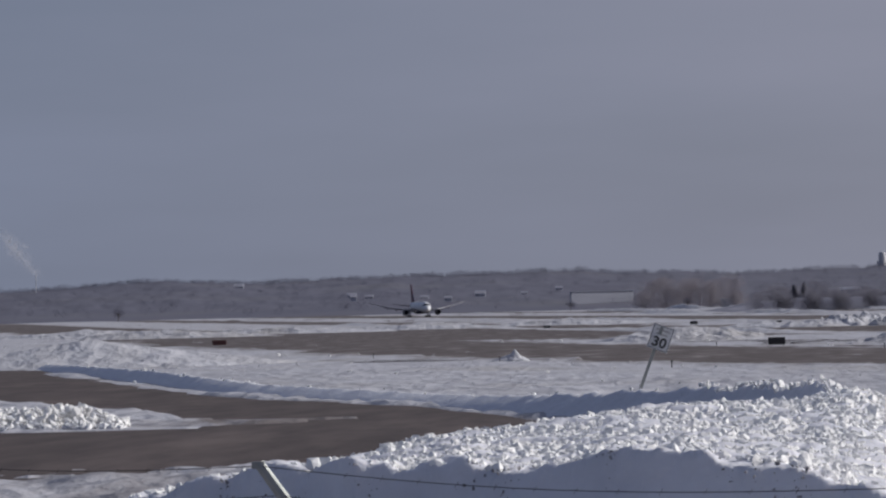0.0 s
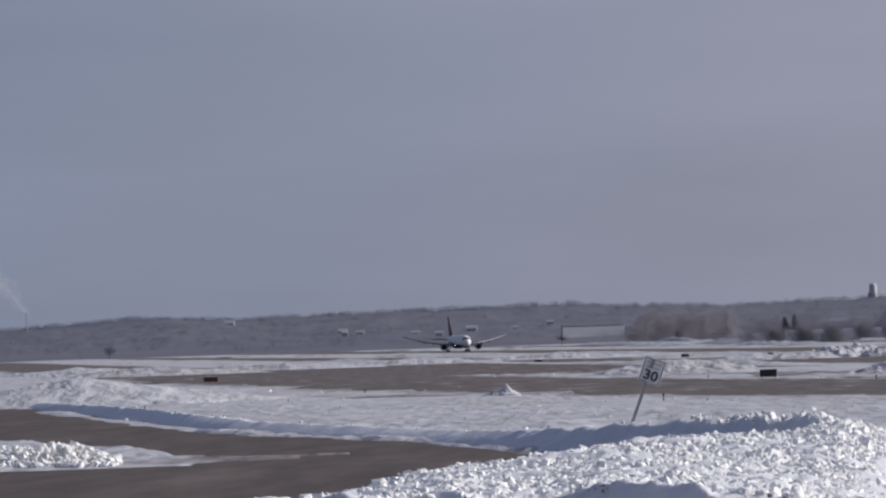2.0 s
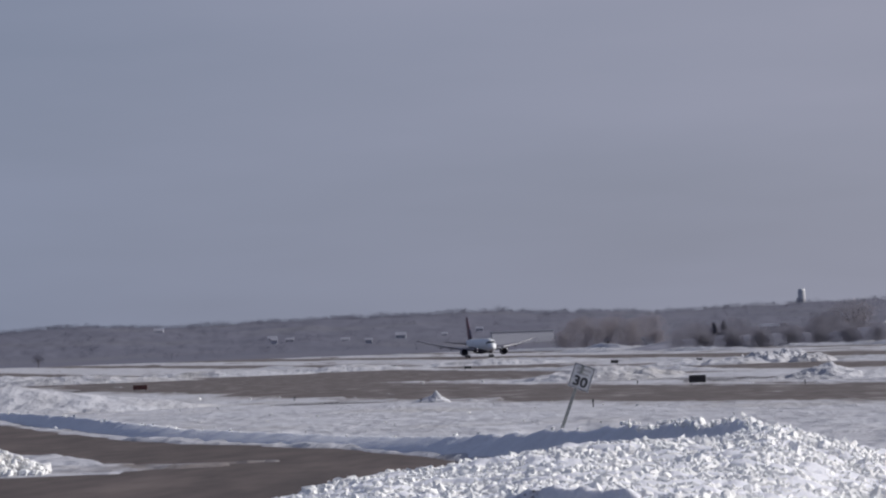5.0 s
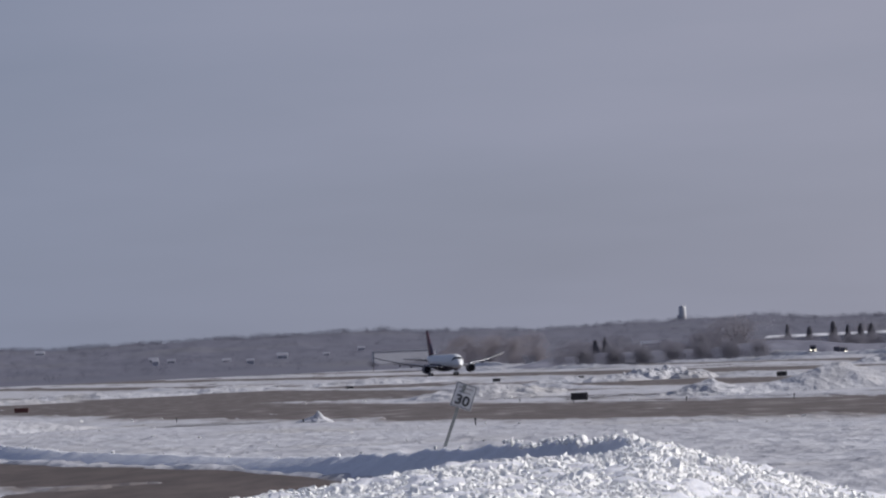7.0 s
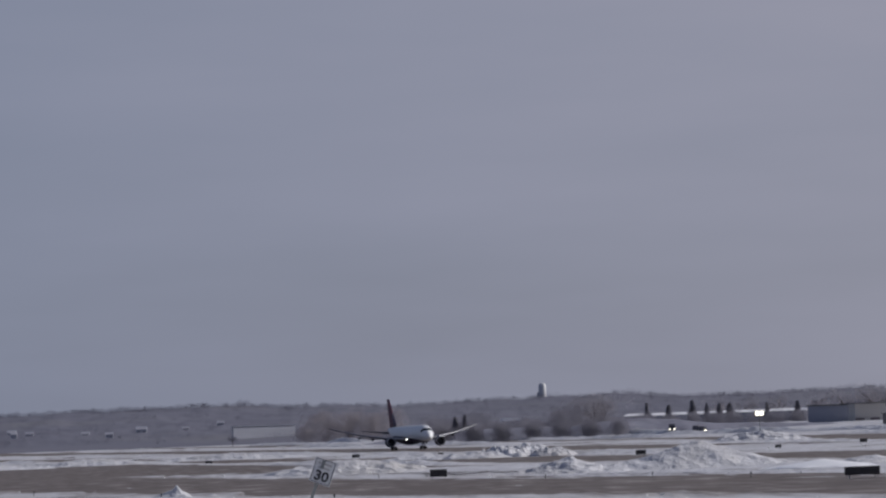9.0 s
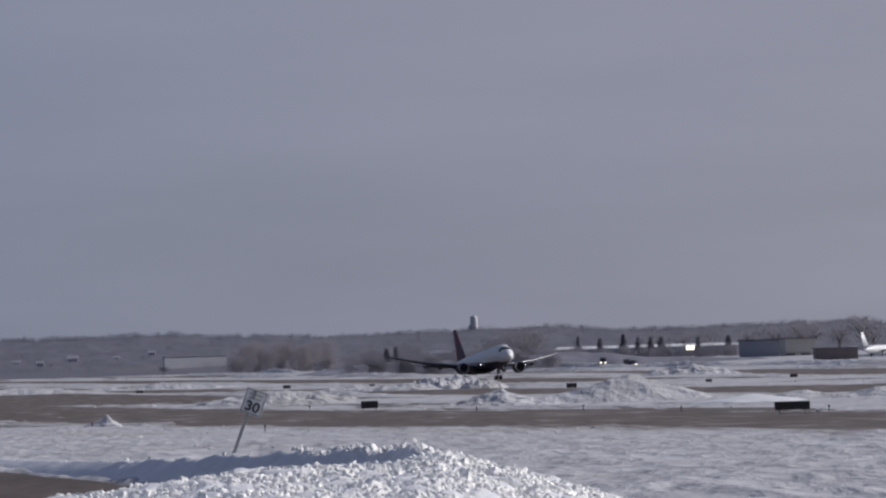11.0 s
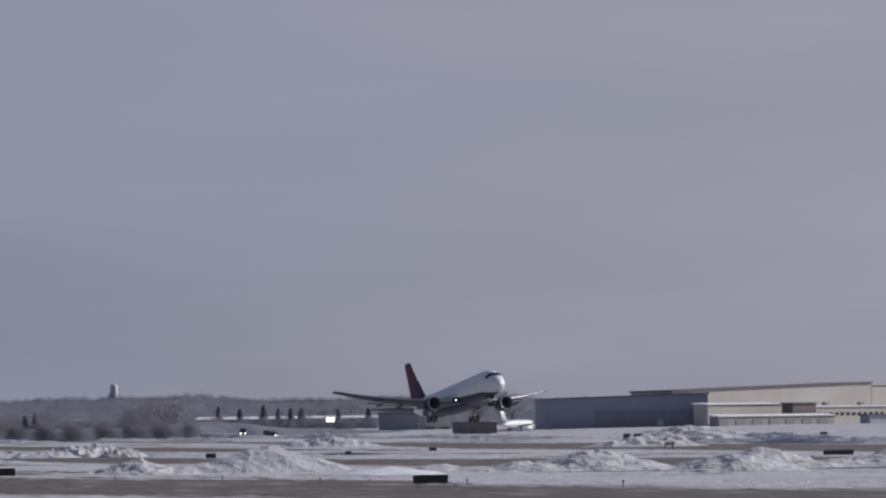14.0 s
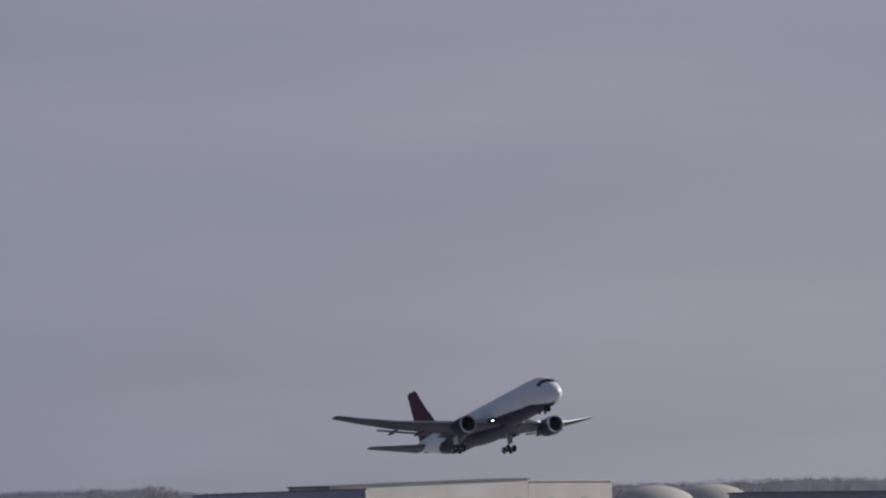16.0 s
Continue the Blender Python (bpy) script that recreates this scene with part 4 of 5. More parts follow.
WINDOWGLASS = material("dull_window_glass", (0.05, 0.055, 0.065), (0.07, 0.075, 0.085), 0.5, 0.2)


def building(name, label, p0, p1, depth, z1, wall, roof=None, roof_h=0.5, bays=0, bay_mat=None, bay_z=(0.5, 4.0), bay_fill=0.8, z0=-3.4, windows=(), bay_range=(0.0, 1.0), vents=0, slope=0.0, pitched=False):
    """A long building: its front from p0 to p1 (left to right), depth behind it."""
    a, b = Vector((*p0, 0)), Vector((*p1, 0))
    L = (b - a).length
    th = math.atan2(b.y - a.y, b.x - a.x)
    o = tagged(new(name), label, "building")
    o.matrix_basis = Matrix.Translation((a.x, a.y, z0)) @ Matrix.Rotation(th, 4, "Z")
    H_ = z1 - z0
    bm = bmesh.new()
    box(bm, 0, L, 0, depth, 0, H_)
    for v in bm.verts:
        if v.co.z > H_ * 0.5:
            v.co.z += slope * (v.co.x / L - 1)
    w = part("wall", bm, wall, o)
    rib = max(3.0, L / 40)
    bm = bmesh.new()
    k = 0
    while (k + 0.5) * rib < L:
        x = (k + 0.5) * rib
        box(bm, x - 0.12, x + 0.12, -0.03, 0.0, 0, H_ + slope * (x / L - 1) - 0.05)
        k += 1
    part("wall_ribs", bm, wall, w)
    bm = bmesh.new()
    box(bm, -0.6, L + 0.6, -0.6, depth + 0.6, H_, H_ + roof_h)
    for v in bm.verts:
        v.co.z += slope * (v.co.x / L - 1)
        if pitched and v.co.y < 0 and v.co.z > H_ + 0.5 * roof_h:
            v.co.z = H_ + 0.15
    part("roof", bm, roof or ROOFDARK, o)
    for i in range(bays):
        x0 = (bay_range[0] + (bay_range[1] - bay_range[0]) * i / bays) * L
        x1 = x0 + (bay_range[1] - bay_range[0]) * L / bays * bay_fill
        part("hangar_door" if bay_z[1] > 6 else "loading_door", boxed(x0, x1, -0.25, 0.05, bay_z[0], bay_z[1]), bay_mat or CLAD_DARK, w)
    for x, z, ww, hh in windows:
        fr = part("window", boxed(x - ww / 2, x + ww / 2, -0.16, 0.02, z - hh / 2, z + hh / 2), ROOFDARK, w)
        part("pane", boxed(x - ww / 2 + 0.15, x + ww / 2 - 0.15, -0.22, -0.161, z - hh / 2 + 0.15, z + hh / 2 - 0.15), WINDOWGLASS, fr)
    for i in range(vents):
        x = (i + 0.5) / vents * L
        part("roof_vent", boxed(x - 1.1, x + 1.1, depth * 0.3, depth * 0.3 + 2, H_ + roof_h, H_ + roof_h + 1.3, bevel=0.1), STEEL, o)
    return o


HANGAR = building("hangar", "large blue-grey hangar with dark sliding doors", (264.5, 1504), (326.4, 1500), 60, 12.7, CLAD_BLUE, ROOFDARK, 0.5, 6, CLAD_DARK, (0.1, 10.2), 0.97, bay_range=(0.27, 0.99), slope=1.6)
part("personnel_door", boxed(42.0, 44.2, -0.32, -0.2, 3.6, 6.2), PALE, HANGAR, "pale steel side door")
building("terminal_hangar", "very large beige hangar with a dark roof line", (324.5, 1560), (424, 1620), 25, 17.3, BEIGE, ROOFDARK, 0.5, 4, TAN, (0.1, 5.0), 0.6, slope=3.2)
building("terminal_hangar", "large beige hangar wing with a pale roof", (424.5, 1621), (470, 1650), 25, 16.4, BEIGE, BEIGE, 0.5, 5, TAN, (5.0, 8.0), 0.8)
building("workshop", "lower tan workshop block with a snowy roof", (322, 1480), (357, 1502), 8, 8.3, BEIGE, ROOFSNOW, 0.8, 3, BROWN, (0.2, 4.0), 0.6, pitched=True)
building("workshop", "dark tan workshop block", (357, 1485), (368, 1492), 6, 8.4, BROWN, ROOFDARK, 0.4)
building("canopy_shed", "low flat loading shed with snow on its roof", (320, 1452), (374, 1486), 5, 3.6, TAN, ROOFSNOW, 0.9, 7, CLAD_DARK, (0.2, 5.8), 0.55, pitched=True)
building("concourse", "long pale concourse with a row of dark windows", (372, 1510), (440, 1550), 10, 7.0, BEIGE, ROOFSNOW, 0.6, windows=[(2.5 + 3.2 * i, 7.6, 1.8, 1.3) for i in range(18)], vents=4)
building("concourse", "low grey concourse wall", (384, 1470), (428, 1490), 6, 3.4, PALE, ROOFDARK, 0.4, 6, CLAD_DARK, (0.3, 3.6), 0.5)
building("terminal", "dark glazed terminal block with a flat roof", (453, 1400), (530, 1392), 40, 9.2, CLAD_DARK, ROOFDARK, 0.6, windows=[(6 + 9 * i, 6.5, 7.0, 3.4) for i in range(7)])
building("concourse", "low beige concourse before the storage domes", (443, 1526), (489, 1532), 9, 7.4, BEIGE, ROOFSNOW, 0.6, 5, TAN, (0.2, 4.0), 0.6, windows=[(3 + 4.4 * i, 8.0, 2.6, 1.2) for i in range(10)])
building("blast_wall", "low grey-brown blast wall", (337, 1100), (357, 1100), 3, 2.2, BROWN, ROOFDARK, 0.25, z0=-3.3)
building("warehouse", "low tan warehouse with a flat roof", (236.8, 1660), (249.8, 1660), 20, 6.9, BEIGE, ROOFDARK, 0.4, 2, BROWN, (0.2, 4.2), 0.6)
building("warehouse", "dark blue-grey warehouse among trees", (221, 1694), (241, 1690), 20, 6.6, CLAD_BLUE, ROOFDARK, 0.5)
building("brick_shed", "low red-brown brick shed with a flat roof", (217, 1440), (232.5, 1440), 9, 2.5, BROWN, ROOFDARK, 0.3)
building("pale_warehouse", "long pale warehouse at the foot of the hill", (-46, 2590), (-4.7, 2615), 1.8, 8.6, WHITESHED, WHITESHED, 0.3, z0=-4)
building("snow_roofed_shed", "long low shed with a white snow roof", (167, 2010), (259, 1995), 18, 5.3, CLAD_BLUE, ROOFSNOW, 1.4, pitched=True)
building("snow_roofed_shed", "small shed with a white snow roof", (103, 2000), (112, 2000), 12, 5.4, CLAD_BLUE, ROOFSNOW, 1.2)


def hill_house(x, y, z, w, wall, label):
    """A small gabled house with snow on its roof and two windows, in haze-dulled colours."""
    o = tagged(new("hill_house"), label, "house", "houses among the hillside trees")
    o.matrix_basis = pose(x, y, z)
    d, h = w * 0.7, w * 0.42
    walls = part("wall", boxed(-w / 2, w / 2, 0, d, -6, h), wall, o)
    bm = bmesh.new()
    ring = [[bm.verts.new((sx * (w / 2 + 0.4), yy, zz)) for yy, zz in ((-0.5, h), (d / 2, h + d * 0.42), (d + 0.5, h), (d / 2, h + 0.05))] for sx in (-1, 1)]
    for k in range(4):
        bm.faces.new((ring[0][k], ring[0][(k + 1) % 4], ring[1][(k + 1) % 4], ring[1][k]))
    bm.faces.new(ring[0])
    bm.faces.new(ring[1][::-1])
    part("roof", bm, ROOFHAZE, o, "gabled roof under snow")
    for sx in (-1, 1):
        part("window", boxed(sx * w * 0.25 - w * 0.09, sx * w * 0.25 + w * 0.09, -0.12, 0.02, h * 0.4, h * 0.7), HAZEPANE, walls)
    return o


# Panes and roof snow are pulled towards grey to carry the same haze.
HAZEPANE = material("hazed_pane", (0.22, 0.22, 0.27), (0.26, 0.26, 0.31), 0.5, 0.4)
ROOFHAZE = material("hazed_roof_snow", (0.40, 0.40, 0.45), (0.34, 0.34, 0.39), 0.2, 0.8)
for k, (bearing, elev, far, w) in enumerate(((-0.1036, 0.0051, 3150, 12), (-0.0744, 0.0023, 2850, 10), (-0.0699, 0.0019, 2830, 9), (-0.0739, 0.0021, 2740, 7), (-0.0556, 0.0014, 2760, 9), (-0.0412, 0.0018, 2780, 12),
                                               (-0.0299, 0.0021, 2800, 7), (-0.0209, 0.0031, 2860, 8), (-0.0027, 0.0010, 2740, 7), (-0.0495, 0.0012, 2720, 8))):
    hill_house(bearing * far, far, 3.5 + elev * far - 2.0, w * 0.6, PALE if k in (0, 5) else HAZY, "pale snow-roofed house among the hillside trees" if w > 9 else "small grey house low among the hillside trees")
building("hill_house", "pale house low on the hillside", (48, 2350), (57, 2350), 8, 1.2, PALE, ROOFSNOW, 0.9, z0=-4)


def water_tower():
    t = tagged(new("tower"), "white round water tower above the treeline", "tower")
    t.matrix_basis = pose(233.2, 3760, -0.6) @ Matrix.Scale(1.175, 4)
    part("shaft", rodded((0, 0, -4), (0, 0, 24), 1.7, 1.5, 20), WHITEWALL, t)
    bm = revolve([(23.0, 2.0), (24.6, 3.0), (25.5, 3.1), (34.0, 3.1), (36.0, 2.6), (36.6, 0.2)], 28)
    bmesh.ops.rotate(bm, matrix=Matrix.Rotation(-math.pi / 2, 3, "Y"), verts=bm.verts)
    part("tank", bm, WHITEWALL, t, "", True)
    part("side_shaft", boxed(-4.4, -1.4, -1.5, 1.5, -4, 29.0), PALE, t, "grey stair shaft")


WHITEWALL = material("white_render", (0.56, 0.56, 0.58), (0.50, 0.50, 0.52), 0.2, 0.6)
water_tower()


def dome(x, y, r, h):
    bm = bmesh.new()
    bmesh.ops.create_uvsphere(bm, u_segments=36, v_segments=18, radius=1.0, matrix=Matrix.Diagonal((r, r, h, 1)))
    bmesh.ops.delete(bm, geom=[v for v in bm.verts if v.co.z < -0.3 * h], context="VERTS")
    o = tagged(new("storage_dome"), "broad pale beige storage dome", "dome", "storage domes")
    o.matrix_basis = pose(x, y, -3.2)
    part("shell", bm, BEIGE, o, "", True)
    part("ring_wall", revolve_up([(r * 0.99, -0.2), (r * 1.02, -0.2), (r * 1.02, 2.6), (r * 0.99, 2.6)], 36), TAN, o)
    return o


def revolve_up(profile, seg):
    """A ring wall turned round z from (radius, height) pairs."""
    bm = bmesh.new()
    rings = [[bm.verts.new((r * math.cos(2 * math.pi * i / seg), r * math.sin(2 * math.pi * i / seg), z)) for i in range(seg)] for r, z in profile]
    for a, b in zip(rings, rings[1:] + rings[:1]):
        for i in range(seg):
            bm.faces.new((a[i], a[(i + 1) % seg], b[(i + 1) % seg], b[i]))
    return bm


dome(466, 1570, 23, 17.0)
dome(492, 1572, 22, 17.4)


# ---- trees ----
def conifer(x, y, z, h, w, seed):
    rng = np.random.RandomState(seed)
    t = tagged(new("conifer"), "dark conifer standing in snow before sheds", "tree", "conifers beyond the airfield")
    t.matrix_basis = pose(x, y, z)
    part("trunk", rodded((0, 0, -0.5), (0, 0, h * 0.9), h * 0.022, 0.03, 8), BARK, t)
    n = 420
    f = rng.rand(n) ** 0.8
    r = w * (1 - f) * np.sqrt(rng.rand(n)) * (1 + 0.25 * np.sin(f * 26)) + 0.1
    a = rng.uniform(0, 2 * math.pi, n)
    P = np.stack([r * np.cos(a), r * np.sin(a), h * (0.08 + 0.92 * f) - r * 0.3], 1)
    V, Fc = twig_cloud(P, np.full(n, w * 0.22), 5, rng, 0.6, 0.5)
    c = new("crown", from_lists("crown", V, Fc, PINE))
    c.parent = t
    return t


def bare_tree(x, y, z, h, w, seed, mat=None, label="leafless grey winter tree with a rounded crown", group="leafless trees beyond the airfield", low=0.5, fine=None):
    rng = np.random.RandomState(seed)
    t = tagged(new("bare_tree"), label, "tree", group)
    t.matrix_basis = pose(x, y, z)
    bm = bmesh.new()
    stout = 1.0 if low > 0.4 else 0.4
    rod(bm, (0, 0, -0.5), (0, 0, h * 0.55), h * 0.03 * stout, h * 0.018 * stout, 8)
    tips = []
    for i in range(9 if low > 0.4 else 5):
        a, e = rng.uniform(0, 6.28), rng.uniform(0.5, 1.2)
        s = Vector((0, 0, h * rng.uniform(0.25, 0.55)))
        q = s + Vector((math.cos(a) * math.cos(e), math.sin(a) * math.cos(e), math.sin(e))) * h * rng.uniform(0.3, 0.45)
        rod(bm, s, q, h * 0.014 * stout, h * 0.004 * stout, 6)
        tips.append(q)
    part("trunk", bm, BARK if low > 0.4 else mat, t)
    C = [(q.x, q.y, q.z) for q in tips] + [(rng.normal(0, w * 0.4), rng.normal(0, w * 0.4), h * rng.uniform(low, 0.88)) for _ in range(10 if low > 0.4 else 34)]
    twig = fine or (0.075 if low < 0.1 else 0.068 if low < 0.4 else 0.085)
    V, Fc = twig_cloud(C, np.full(len(C), w * 0.62), 90 if low < 0.1 else 60, rng, 0.8, twig)
    c = new("crown", from_lists("crown", V, Fc, mat or WOODS))
    c.parent = t
    return t


for k, (x, z1) in enumerate(((166.1, 11.4), (176.9, 9.9), (188.7, 11.7), (195.0, 10.0), (201.5, 9.9), (207.0, 9.5), (224.3, 9.4), (239.4, 9.8))):
    conifer(x, 1870 + 3 * (k % 3), -1.6, z1 + 1.6, 3.1 + (k % 3) * 0.6, 100 + k)
for k, (x, z1) in enumerate(((65.0, 7.2), (69.2, 8.2))):
    conifer(x, 1655, -3.2, z1 + 3.2, 3.0, 120 + k)
for k, (x, z1, w) in enumerate(((110.5, 10.6, 4.5), (119.5, 14.6, 7.0), (128.5, 11.5, 6.0))):
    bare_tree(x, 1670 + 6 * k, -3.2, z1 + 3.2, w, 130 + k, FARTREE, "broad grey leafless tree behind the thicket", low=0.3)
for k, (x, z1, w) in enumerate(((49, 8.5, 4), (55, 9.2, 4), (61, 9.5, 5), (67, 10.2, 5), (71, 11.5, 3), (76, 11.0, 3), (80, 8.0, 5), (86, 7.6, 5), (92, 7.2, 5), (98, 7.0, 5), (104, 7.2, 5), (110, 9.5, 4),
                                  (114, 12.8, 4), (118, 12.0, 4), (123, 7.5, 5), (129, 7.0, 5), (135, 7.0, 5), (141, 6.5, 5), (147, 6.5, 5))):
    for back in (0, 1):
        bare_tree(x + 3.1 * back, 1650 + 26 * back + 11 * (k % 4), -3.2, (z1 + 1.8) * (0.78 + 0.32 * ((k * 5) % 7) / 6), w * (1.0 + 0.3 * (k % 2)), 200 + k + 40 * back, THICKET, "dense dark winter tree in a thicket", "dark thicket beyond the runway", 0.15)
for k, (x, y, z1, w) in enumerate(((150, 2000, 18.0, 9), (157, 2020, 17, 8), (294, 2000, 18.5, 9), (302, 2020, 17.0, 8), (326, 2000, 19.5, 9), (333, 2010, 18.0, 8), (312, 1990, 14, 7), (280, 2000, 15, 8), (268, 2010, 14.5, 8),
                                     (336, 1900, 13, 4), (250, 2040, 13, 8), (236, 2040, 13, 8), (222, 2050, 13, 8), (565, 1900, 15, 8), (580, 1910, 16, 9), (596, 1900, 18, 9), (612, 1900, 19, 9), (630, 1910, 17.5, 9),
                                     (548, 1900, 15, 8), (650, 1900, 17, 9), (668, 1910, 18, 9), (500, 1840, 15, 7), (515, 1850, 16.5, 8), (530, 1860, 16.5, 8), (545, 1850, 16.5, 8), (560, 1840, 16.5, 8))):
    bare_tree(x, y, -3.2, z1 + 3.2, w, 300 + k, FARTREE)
for k, (az, y) in enumerate(((-0.018, 2250), (0.012, 2280), (-0.135, 2300))):
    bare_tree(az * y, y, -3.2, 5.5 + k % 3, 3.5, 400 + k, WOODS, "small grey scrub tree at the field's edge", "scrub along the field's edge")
for k in range(13):
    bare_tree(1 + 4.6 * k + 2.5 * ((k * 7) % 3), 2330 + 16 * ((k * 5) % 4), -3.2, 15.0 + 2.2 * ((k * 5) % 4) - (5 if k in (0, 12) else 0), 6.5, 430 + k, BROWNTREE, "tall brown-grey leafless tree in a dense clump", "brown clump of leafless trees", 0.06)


def embankment():
    """A long bank of scrub and shade-coloured snow that carries the thicket and the sheds."""
    x = np.arange(20, 262, 1.5)
    crest = np.interp(x, [20, 45, 70, 110, 134, 156, 171, 200, 230, 260], [-3.4, 0.6, 2.0, 1.8, 4.0, 3.2, 1.2, 0.2, -1.2, -3.4]) + 0.9 * fbm(x * 0.12, x * 0, 4)
    prof = [(1588, 0.0), (1592, 0.30), (1598, 0.72), (1604, 0.95), (1612, 1.0), (1650, 0.9), (1720, 0.6), (1780, 0.0)]
    X = np.tile(x, (len(prof), 1))
    Y = np.array([[p[0] + 5 * float(fbm(np.array(q * 0.05), np.array(3.0))) for q in x] for p in prof])
    Z = np.array([-3.4 + (crest + 3.4) * p[1] for p in prof])
    tagged(new("embankment", height_mesh("embankment", X, Y, Z, BANKSIDE)), "long embankment of scrub and snow, coloured as if in shade", "embankment", kind="structure")


# Shade on the snow slope is put into this dark blue-grey, along with scrub.
BANKSIDE = material("scrubby_shaded_snow", (0.20, 0.20, 0.25), (0.15, 0.148, 0.19), 0.12, 0.9, third=(0.34, 0.34, 0.40), third_scale=0.04)
embankment()
for k in range(28):
    bare_tree(47 + 3.0 * k + 2 * ((k * 3) % 4), 1586 + 3 * ((k * 5) % 5), -3.0, 5.0 + 1.2 * ((k * 7) % 4), 5.0, 460 + k, THICKET, "low dark winter scrub on the bank's slope", "dark scrub on the embankment", 0.12, 0.056)

for k in range(30):
    bare_tree(158 + 3.3 * k + 1.3 * ((k * 5) % 3), 1838 + 4 * ((k * 3) % 4), -1.8, 7.0 + 0.6 * ((k * 7) % 3), 4.2, 520 + k, THICKET, "dark winter hedge before the long shed", "dark hedge before the sheds", 0.1)

# ---- parked things ----


def parked_jet():
    j = tagged(new("parked_jet"), "white parked jetliner with a swept tail fin", "airliner")
    j.matrix_basis = pose(246.2, 1478, float(ground_z(246.2, 1478)) + 0.1, 0, 0, 56) @ Matrix.Scale(0.85, 4)
    prof = [(17.5, 0.05), (17.0, 0.8), (15.8, 1.45), (14.0, 1.85), (11.0, 1.95), (-6.0, 1.95), (-11.0, 1.4), (-15.0, 0.6), (-16.5, 0.15)]
    bm = revolve(prof, 24, True)
    bmesh.ops.translate(bm, vec=(0, 0, 3.2), verts=bm.verts)
    part("fuselage", bm, PAINT_WHITE, j, "", True)
    fin = foil([(4.6, 0, 6.0, 0, 0.09), (11.0, 5.6, 2.6, 0, 0.08)], axis="z")
    bmesh.ops.translate(fin, vec=(-38.0, 0, 0), verts=fin.verts)
    part("fin", fin, PAINT_WHITE, j, "", True)
    for s in (-1, 1):
        w = foil([(s * 1.2, 0, 7.0, 2.2, 0.12), (s * 15.5, 8.0, 1.8, 4.0, 0.1)])
        bmesh.ops.translate(w, vec=(-24.5, 0, 0), verts=w.verts)
        part("wing", w, PAINT_GREY, j, "", True)
        t = foil([(s * 0.5, 0, 4.0, 4.2, 0.1), (s * 6.5, 4.0, 1.4, 4.8, 0.1)])
        bmesh.ops.translate(t, vec=(-40.0, 0, 0), verts=t.verts)
        part("tailplane", t, PAINT_WHITE, j, "", True)
        e = revolve([(0, 0.85), (-0.8, 1.0), (-2.5, 0.95), (-3.8, 0.6)], 20)
        bmesh.ops.translate(e, vec=(5.5, s * 4.8, 1.5), verts=e.verts)
        part("engine", e, PAINT_WHITE, j, "", True)
        part("gear_leg", rodded((-1.0, s * 2.8, 2.2), (-1.0, s * 2.8, 0.0), 0.25), TYRE, j)
    part("nose_leg", rodded((13.5, 0, 1.6), (13.5, 0, 0.0), 0.2), TYRE, j)


parked_jet()


def truck(x, y, turn, body, lit, label, z=None, long=7.5, grow=1.0):
    t = tagged(new("truck"), label, "truck", "vehicles on the airfield")
    t.matrix_basis = pose(x, y, float(ground_z(x, y)) if z is None else z, 0, 0, turn) @ Matrix.Scale(grow, 4)
    part("cab", boxed(long / 2 - 2.2, long / 2, -1.2, 1.2, 0.7, 2.7, bevel=0.18), body, t)
    part("windscreen", boxed(long / 2 - 0.2, long / 2 + 0.02, -1.0, 1.0, 1.7, 2.45), DARKGLASS, t)
    part("cargo_box", boxed(-long / 2, long / 2 - 2.4, -1.25, 1.25, 0.8, 3.1, bevel=0.06), body, t)
    part("chassis", boxed(-long / 2, long / 2, -0.9, 0.9, 0.5, 0.8), BLACK, t)
    for wx in (-long / 2 + 1.2, long / 2 - 1.2):
        for s in (-1, 1):
            part("wheel", rodded((wx, s * 0.95, 0.48), (wx, s * 1.25, 0.48), 0.48, seg=18), TYRE, t)
    for s in (-1, 1):
        part("headlight", boxed(long / 2 - 0.02, long / 2 + 0.06, s * 0.85 - 0.28, s * 0.85 + 0.28, 0.85, 1.3), LAMPGLOW if lit else DARKGLASS, t)


truck(147.0, 1545, -96, PAINT_GREY, True, "dark truck with white headlights on, in snow", -1.75)
truck(158.2, 1548, -30, PAINT_GREY, True, "grey pickup with headlights on, in snow", -2.75, 5.0)
truck(207.6, 1060, -100, CLAD_DARK, False, "dark grey utility truck on the far taxiway", None, 5.5, 0.8)
truck(211.4, 1062, -84, BLACK, False, "black service truck on the far taxiway", None, 5.0, 0.75)
for k, (x, y, turn, long) in enumerate(((436, 1468, 20, 6.5), (443.5, 1480, 170, 8.0), (451, 1466, -60, 6.0), (456.5, 1476, 15, 7.5), (463, 1468, 200, 6.5), (469, 1478, 90, 7.0), (474.5, 1466, 10, 6.0))):
    truck(x, y, turn, PAINT_WHITE if k % 3 else TAN, False, "white ground service truck parked on the apron" if k % 3 else "tan ground service truck parked on the apron", None, long)


def floodlight(x, y, z0, z1):
    f = tagged(new("floodlight"), "bright twin floodlight on a steel mast", "floodlight")
    f.matrix_basis = pose(x, y, z0)
    h = z1 - z0
    part("mast", rodded((0, 0, -0.2), (0, 0, h), 0.14, 0.1), STEEL, f)
    for s in (-1, 1):
        lamp = part("lamp_head", boxed(s * 0.75 - 0.62, s * 0.75 + 0.62, -0.1, 0.35, h - 0.75, h + 0.75, bevel=0.05), STEEL, f)
        part("lens", boxed(s * 0.75 - 0.55, s * 0.75 + 0.55, -0.14, -0.1, h - 0.68, h + 0.68), LAMPGLOW, lamp)


floodlight(153.2, 1300, -3.2, 4.2)


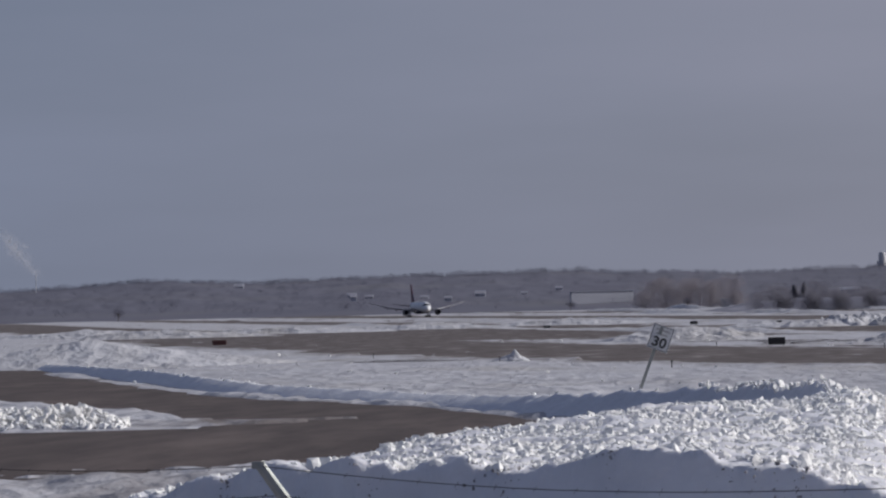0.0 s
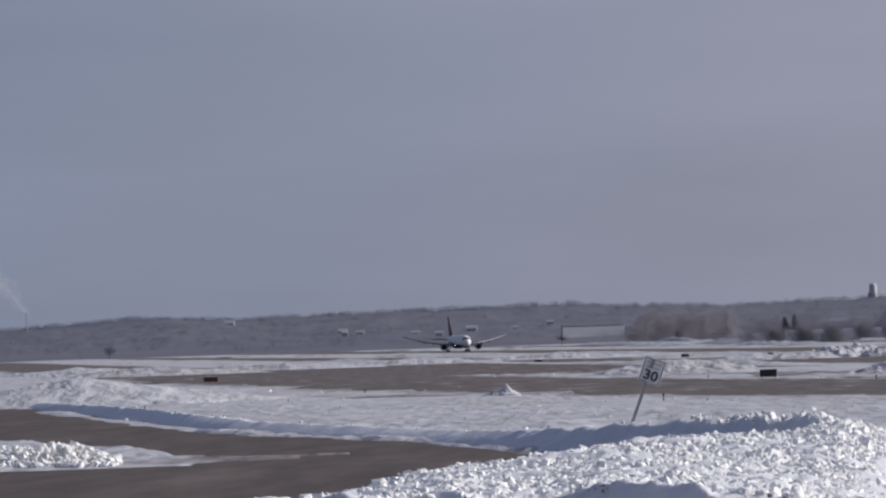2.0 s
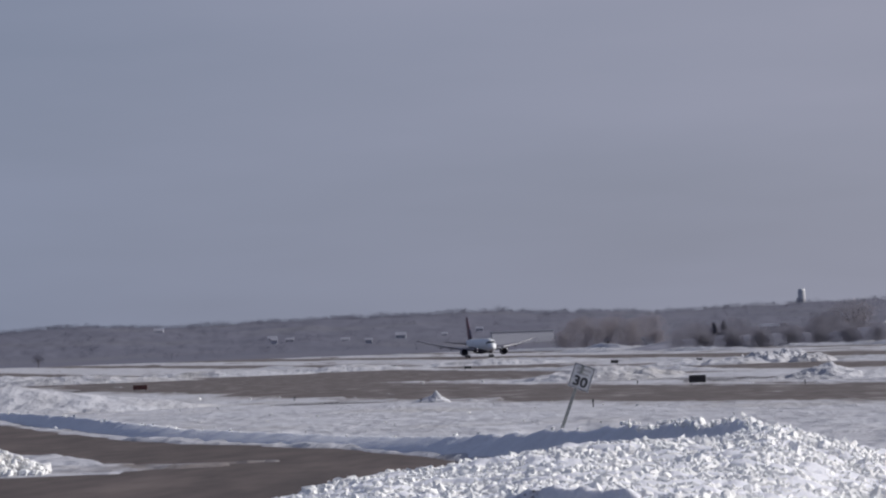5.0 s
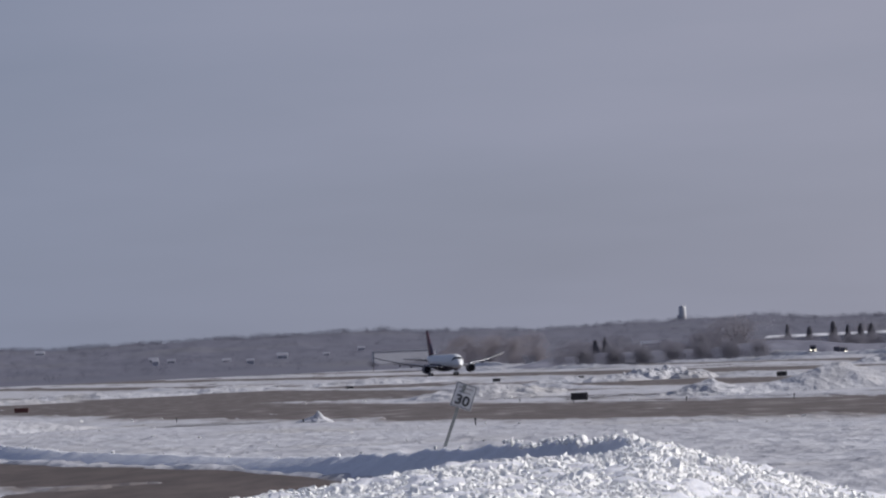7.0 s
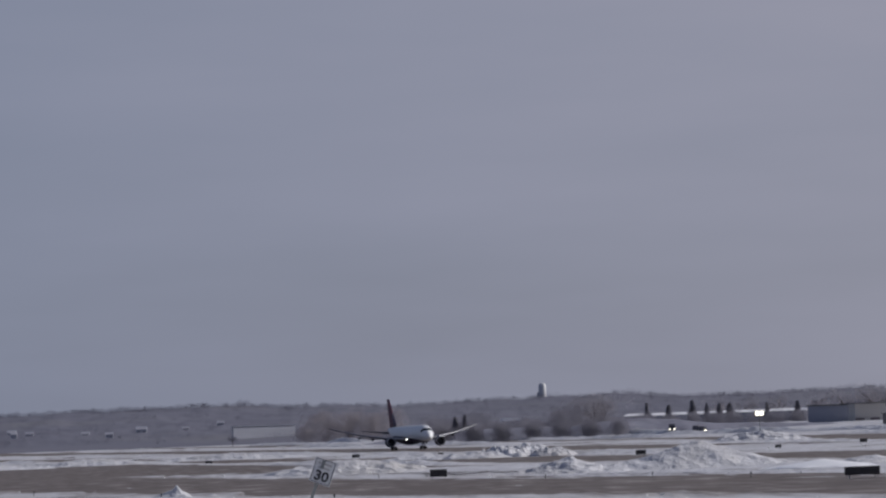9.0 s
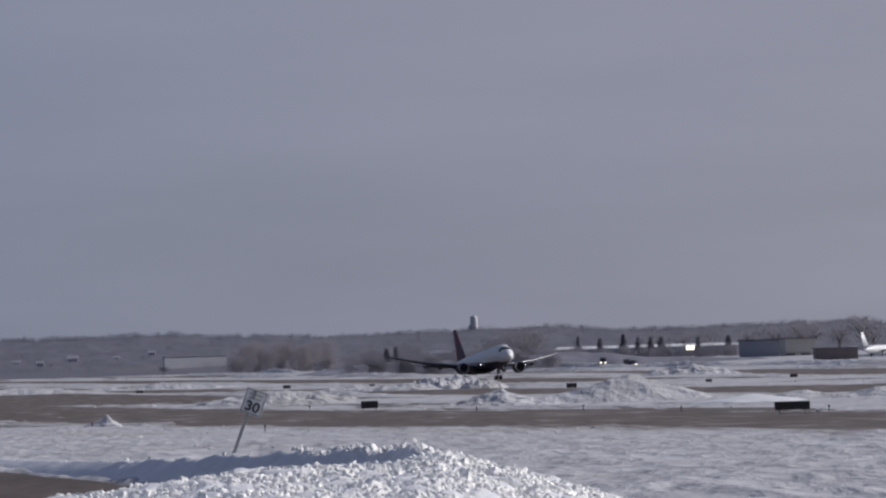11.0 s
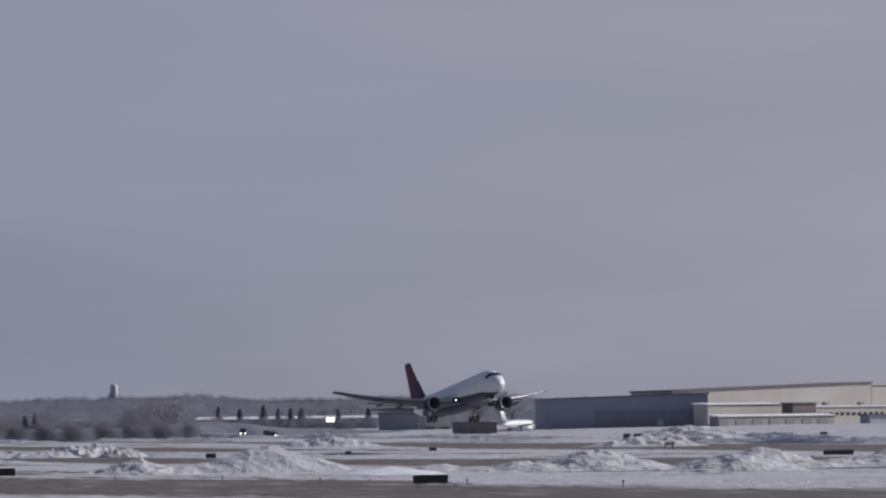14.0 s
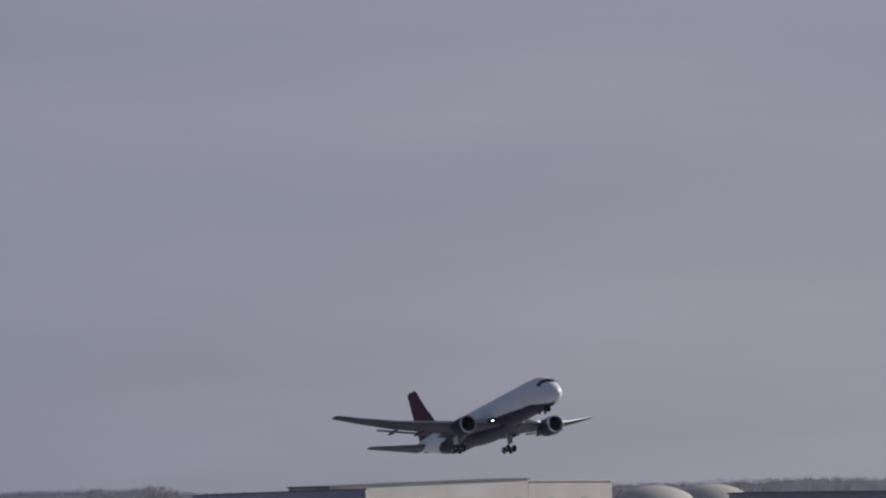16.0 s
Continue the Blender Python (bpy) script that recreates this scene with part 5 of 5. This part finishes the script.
def striped_barrier(x, y):
    b = tagged(new("barrier"), "small orange and white work barrier on the snow", "barrier")
    b.matrix_basis = pose(x, y, float(fall(y))) @ Matrix.Scale(1.25, 4)
    for i in range(4):
        part("stripe", boxed(-0.8 + 0.4 * i, -0.4 + 0.4 * i, -0.05, 0.05, 0.7, 1.25), ORANGE if i % 2 else SIGNWHITE, b)
    for s in (-1, 1):
        part("leg", boxed(s * 0.7 - 0.05, s * 0.7 + 0.05, -0.3, 0.3, -0.1, 0.7), ORANGE, b)


ORANGE = material("faded_orange", (0.42, 0.10, 0.06), (0.34, 0.09, 0.06), 1.0, 0.6)
striped_barrier(165.6, 800)


# ---- chimney steam ----
def steam():
    rng = np.random.RandomState(5)
    pieces = []
    st = tagged(new("chimney"), "thin far chimney with a white steam plume", "chimney")
    st.matrix_basis = pose(-515.5, 3300, 0)
    part("stack", rodded((0, 0, -2), (0, 0, 36), 0.45, 0.35, 8), PALE, st)
    for k in range(5):
        f = k / 4
        c = Vector((-516 - 20 * f ** 0.8, 3300, 38 + 26 * f))
        n = 46
        P = rng.normal(size=(n, 3)) * np.array([1.6 + 3.2 * f, 2.0, 3.2 + 1.5 * f])
        P[:, 0] -= P[:, 2] * 0.55
        V, Fc = twig_cloud(P, np.full(n, 1.5 + 1.8 * f), 5, rng, 0.9, 0.6)
        o = new("steam_puff", from_lists("steam_puff", V, Fc, STEAM))
        tagged(o, "drifting wisp of white chimney steam", "steam", "steam plume", "stuff")
        o.matrix_basis = Matrix.Translation(c)
        pieces.append((o, c))
    return pieces


def steam_material():
    m = bpy.data.materials.new("thin_steam")
    m.use_nodes = True
    n, l = m.node_tree.nodes, m.node_tree.links
    clear = n.new("ShaderNodeBsdfTransparent")
    mix = n.new("ShaderNodeMixShader")
    mix.inputs[0].default_value = 0.11
    b = n["Principled BSDF"]
    b.inputs["Base Color"].default_value, b.inputs["Roughness"].default_value = (0.9, 0.9, 0.92, 1), 1.0
    l.new(clear.outputs[0], mix.inputs[1])
    glow = n.new("ShaderNodeBsdfTranslucent")
    glow.inputs["Color"].default_value = (0.95, 0.95, 0.95, 1)
    both = n.new("ShaderNodeMixShader")
    l.new(b.outputs[0], both.inputs[1])
    l.new(glow.outputs[0], both.inputs[2])
    l.new(both.outputs[0], mix.inputs[2])
    l.new(mix.outputs[0], n["Material Output"].inputs["Surface"])
    return m


STEAM = steam_material()
STEAM_PIECES = steam()

# ---- what moves ----
JET_WAY = [
        (0.0, -108.5, 1900.6, -3.20, 0.0), (1.0, -93.8, 1829.5, -3.20, 0.0), (2.0, -78.8, 1757.2, -3.20, 0.0), (3.0, -63.6, 1683.5, -3.20, 0.0), (4.0, -48.1, 1608.7, -3.20, 0.0), (5.0, -32.4, 1532.7, -3.20, 0.0), (6.0, -16.4, 1455.4, -3.20, 0.0), (7.0, -0.2, 1377.0, -3.20, 0.0), (8.0, 16.3, 1297.5, -3.20, 0.0), (9.0, 32.9, 1216.9, -3.20, 0.4), (10.0, 49.8, 1135.1, -3.20, 2.5), (11.0, 67.0, 1052.3, -3.08, 5.2), (12.0, 84.3, 968.5, -1.94, 6.3), (13.0, 101.8, 883.6, -0.01, 7.0), (14.0, 119.6, 797.7, 3.14, 7.9), (15.0, 137.6, 710.9, 7.60, 9.7), (16.0, 155.7, 623.1, 13.20, 11.4)]


def motions():
    walk(JET, [(t, pose(x, y, z, 0, -p, -78.32)) for t, x, y, z, p in JET_WAY])
    home = NOSE_GEAR.location.copy()
    walk(NOSE_GEAR, [(t, pose(*home, 0, -a, 0)) for t, a in ((0, 0), (13.8, 0), (15.0, 30), (16.0, 70))])
    for o, c in STEAM_PIECES:
        walk(o, [(t, pose(c.x - 0.5 * t, c.y, c.z + 0.25 * t)) for t in (0, 8, 16)])


motions()
